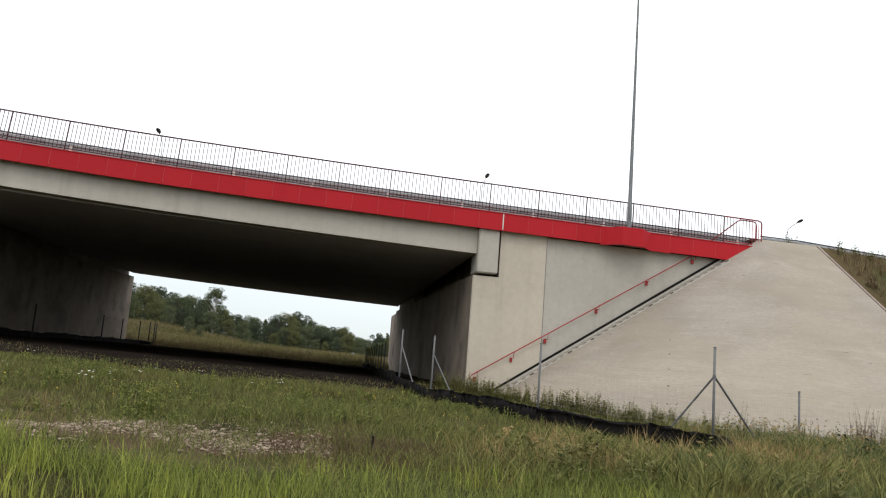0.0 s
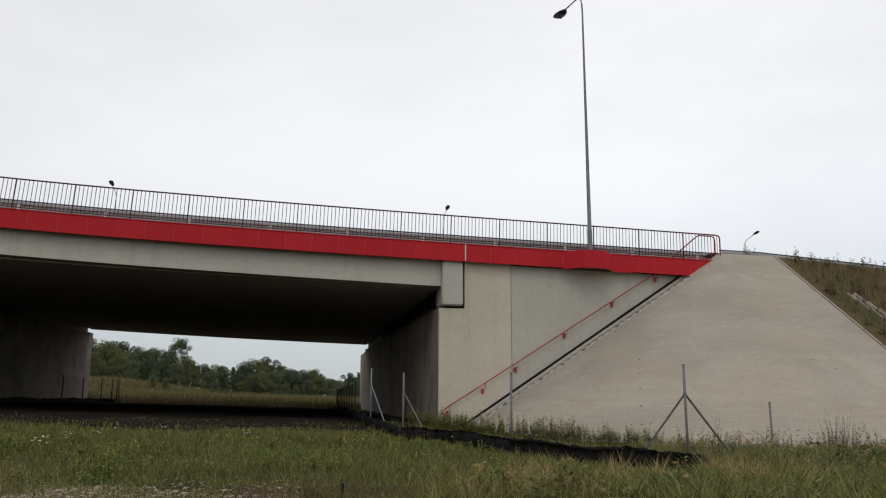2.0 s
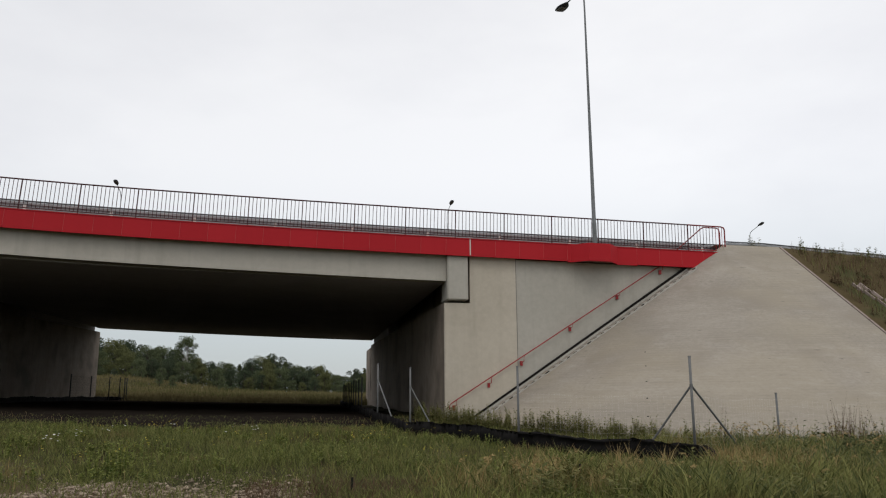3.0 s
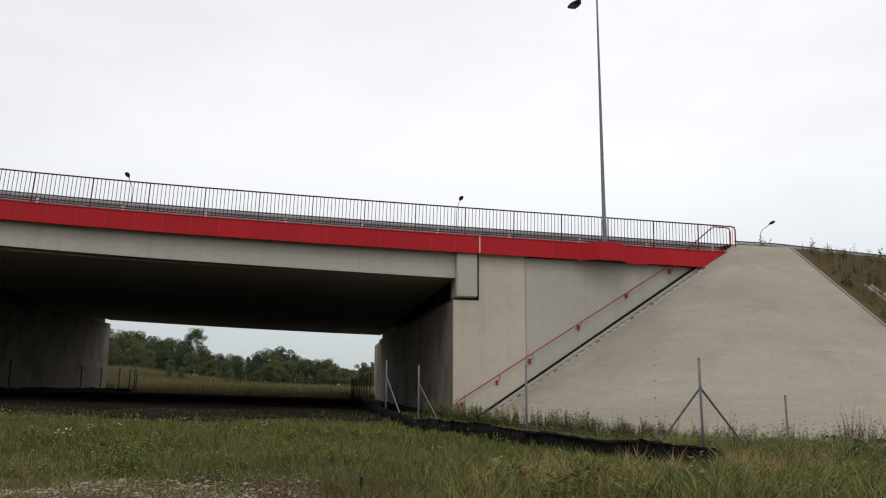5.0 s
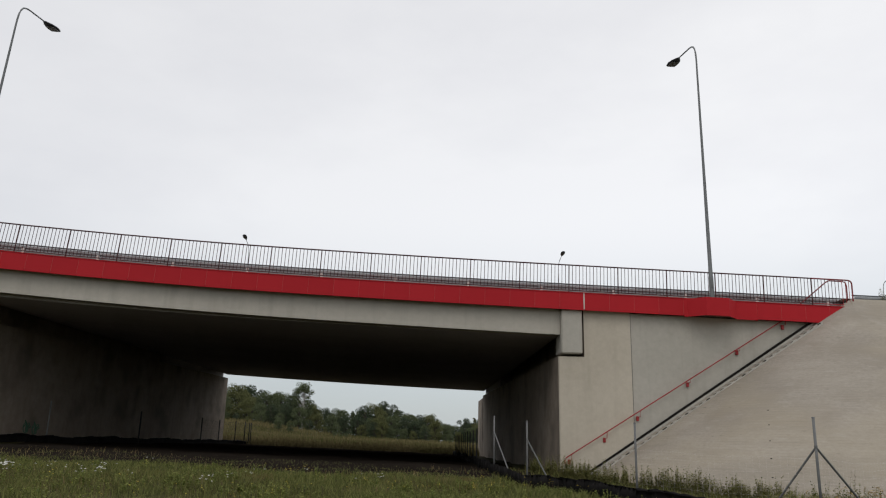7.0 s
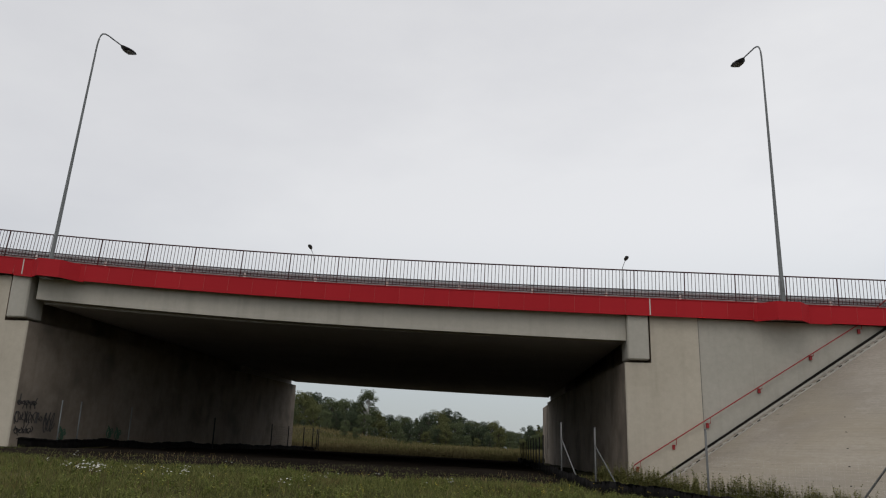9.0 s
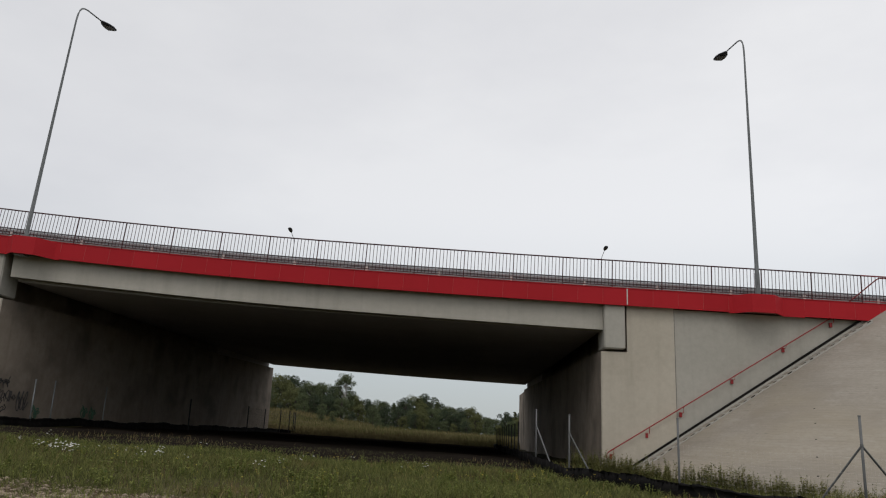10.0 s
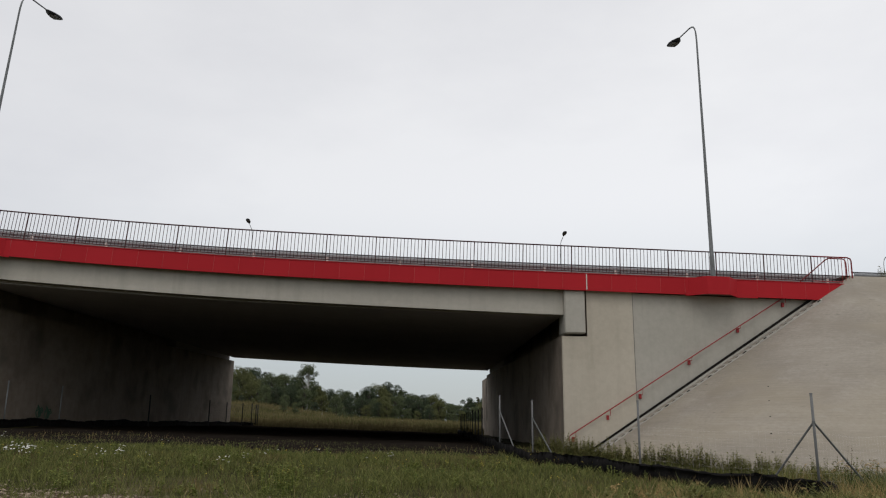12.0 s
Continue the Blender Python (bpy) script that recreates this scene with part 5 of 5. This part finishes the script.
# gravel stones
rs = np.random.default_rng(61)
V, F, T = [], [], []
ico = bmesh.new()
bmesh.ops.create_icosphere(ico, subdivisions=1, radius=1)
ico_v = np.array([v.co[:] for v in ico.verts])
ico_f = [[v.index for v in f.verts] for f in ico.faces]
ico.free()
for k in range(14000):
    x, y = rs.uniform(-16.5, -6.4), -18.65 + rs.normal(0, 0.66)
    if patchy(np.array([[x, y]]), 1.1, 4.0)[0] < -0.75 + 0.5 * rs.random():
        continue
    s = 0.007 + 0.015 * rs.random() ** 2
    if rs.random() < 0.05:
        s = rs.uniform(0.025, 0.045)
    if x < -11.5 and rs.random() < 0.02:
        s = rs.uniform(0.03, 0.06)
    sc = s * rs.uniform(0.6, 1.5, 3) * np.array([1, 1, 0.5])
    pts = ico_v * sc * rs.uniform(0.65, 1.25, (len(ico_v), 1)) + np.array([x, y, gh(x, y) + 0.014 + s * 0.15])
    o = len(V)
    V += [tuple(p) for p in pts]
    for f in ico_f:
        F += [o + i for i in f]
        T.append(3)
me = mesh_from_arrays("gravel", np.array(V), F, T, M_STONE)
tagged(new("gravel", me), "scattered brownish and pale gravel on the bare patch", "gravel", kind="stuff")

# short dark stakes in the grass
for x, y, hh in ((-5.87, -18.5, 0.17), (-2.86, -18.67, 0.34)):
    bm = bmesh.new()
    tube(bm, [(0, 0, -0.1), (0, 0, hh), (0, 0, hh + 0.01)], [0.017, 0.017, 0.013], 7)
    ob = link_mesh("stake", bm, M_BITUMEN)
    ob.location = (x, y, gh(x, y))
    tagged(ob, "short dark wooden stake in the grass", "stake", "marker stakes")


# ---------------------------------------------------------------- woods
def tree_mesh(seed, height, width, kind, leaves):
    """Trunk with limbs, and a crown of many leaf clumps with gaps."""
    rnd = random.Random(seed)
    rgn = np.random.default_rng(seed)
    bm = bmesh.new()
    wob = [(rnd.uniform(-0.15, 0.15) * k, rnd.uniform(-0.15, 0.15) * k, height * k / 5 * 0.92) for k in range(6)]
    tube(bm, wob, [0.02 * height * (1 - k / 5.6) + 0.02 for k in range(6)], 7)
    centres = []
    for k in range({"broad": 46, "birch": 64, "conifer": 40}[kind]):
        u = rnd.uniform(0.10, 0.97) if kind != "birch" else rnd.uniform(0.35, 0.99)
        if kind == "conifer":
            rad = width * 0.5 * (1.02 - u) + 0.2
        elif kind == "birch":
            rad = width * 0.5 * math.sqrt(max(0.04, 1 - ((u - 0.66) / 0.36) ** 2))
        else:
            rad = width * 0.5 * math.sin(math.pi * min(0.97, max(0.12, (u - 0.05)))) ** 0.55 * rnd.uniform(0.7, 1.05)
        a = rnd.uniform(0, 2 * math.pi)
        rr = rad * math.sqrt(rnd.uniform(0.15, 1.0))
        c = (rr * math.cos(a), rr * math.sin(a), height * u)
        base = (0, 0, max(0.12 * height, c[2] - 0.9 * rr - 0.4))
        tube(bm, [base, (c[0] * 0.5, c[1] * 0.5, (base[2] + c[2]) / 2 + 0.1), c], [0.006 * height, 0.004 * height, 0.01], 5, cap=False)
        centres.append((c, (width * 0.17 if kind == "broad" else width * (0.17 if kind == "birch" else 0.14)) * rnd.uniform(0.7, 1.25)))
    V, F, T = [], [], []
    each = leaves // len(centres)
    for c, r in centres:
        dirs = rgn.normal(0, 1, (each, 3))
        dirs /= np.linalg.norm(dirs, axis=1)[:, None]
        pts = np.array(c) + dirs * (r * rgn.uniform(0.35, 1.0, (each, 1)) ** 0.6) * np.array([1.15, 1.15, 0.8 if kind != "conifer" else 0.5])
        for p in pts:
            s = rgn.uniform(0.09, 0.22)
            u = rgn.normal(0, 1, 3)
            u /= np.linalg.norm(u)
            w = np.cross(u, rgn.normal(0, 1, 3))
            w /= np.linalg.norm(w) + 1e-6
            o = len(V)
            V += [tuple(p - u * s), tuple(p + w * s * 0.6), tuple(p + u * s), tuple(p - w * s * 0.6)]
            F += [o, o + 1, o + 2, o + 3]
            T.append(4)
    return bm, (np.array(V), F, T)


def tree(seed, height, width, kind, leaf_material, label, m, leaves=3000):
    t = thing("tree", m, label, "tree", "trees of the wood beyond the bridge")
    bm, (V, F, T) = tree_mesh(seed, height, width, kind, leaves)
    part("trunk", bm, M_BIRCH if kind == "birch" else M_BARK, t)
    me = mesh_from_arrays("crown", V, F, T, leaf_material)
    ob = new("crown", me)
    ob.parent = t
    return t


def in_view(x130, top130, y):
    """Base and height of a tree at depth y that fills the same direction as a point at depth 130."""
    s = (y + 28.7) / 158.7
    x = -6.8 + (x130 + 6.8) * s
    return x, 1.14 + (top130 - 1.14) * s


PROTOS = {}


def plant(x130, top130, y, kind, tone, spin):
    x, top = in_view(x130, top130, y)
    g = gh(x, y) - 0.1
    key = (kind, tone)
    H0 = 14.0
    scale = (top - g) / H0
    m = Matrix.Translation((x, y, g)) @ Matrix.Rotation(spin, 4, "Z")
    if key not in PROTOS:
        mat, tone_word = {"a": (M_LEAF_A, "mid-green"), "b": (M_LEAF_B, "dark green"), "c": (M_LEAF_C, "olive-green")}[tone]
        word = {"broad": "broad-crowned deciduous tree at the wood's edge", "birch": "slender airy birch with a pale trunk", "conifer": "pointed spruce in the wood"}[kind]
        PROTOS[key] = tree(len(PROTOS) + 70, H0, {"broad": 9.5, "birch": 5.8, "conifer": 5.0}[kind], kind, mat, tone_word + " " + word, m, 7500 if kind == "birch" else 12000)
        ob = PROTOS[key]
    else:
        ob = copy_thing(PROTOS[key], m)
    ob.matrix_world = m @ Matrix.Diagonal((scale, scale, scale, 1))
    return ob


plant(-28.2, 12.5, 150, "birch", "a", 0.3)
rt = random.Random(99)
EDGE = [(-52, 12.2), (-46, 12.3), (-41.5, 12.2), (-38.5, 11.6), (-35.5, 10.9), (-32.5, 11.0), (-30.0, 10.0), (-26.5, 8.8), (-23.5, 7.6), (-20.5, 7.8), (-18.0, 7.4), (-15.5, 8.2), (-13.3, 9.0),
        (-11.2, 9.1), (-9.0, 8.0), (-6.6, 7.2), (-4.6, 6.7), (-2.6, 7.1), (-0.6, 6.2), (1.4, 5.3), (3.2, 5.0), (5.0, 6.2), (7.0, 6.6), (9.5, 6.8), (12.5, 7.0)]
kinds = ("broad", "broad", "conifer", "broad")
for k, (x, top) in enumerate(EDGE):
    y = 190 if x > -20 else 158
    plant(x, top, y + rt.uniform(-8, 14), kinds[k % 4] if x > -30 else "broad", "abcba"[k % 5], rt.uniform(0, 6.28))
    plant(x + 1.4 + rt.uniform(-0.6, 0.6), top * rt.uniform(0.72, 0.86), y - 16 + rt.uniform(-5, 5), "broad", "bacab"[k % 5], rt.uniform(0, 6.28))
    plant(x + 0.3 + rt.uniform(-0.8, 0.8), top * rt.uniform(0.86, 0.95), y + 24 + rt.uniform(-5, 5), "broad", "babab"[k % 5], rt.uniform(0, 6.28))
    plant(x - 0.6 + rt.uniform(-0.6, 0.6), max(3.2, top * rt.uniform(0.5, 0.62)), y - 26 + rt.uniform(-4, 4), "broad", "acbca"[k % 5], rt.uniform(0, 6.28))
# a low bush in front of the wood
for x, top in ((-21.5, 3.0), (-20.3, 3.2), (-19.2, 2.9), (-30.5, 4.9), (-33.0, 5.4)):
    plant(x, top, 112, "broad", "a", rt.uniform(0, 6.28))
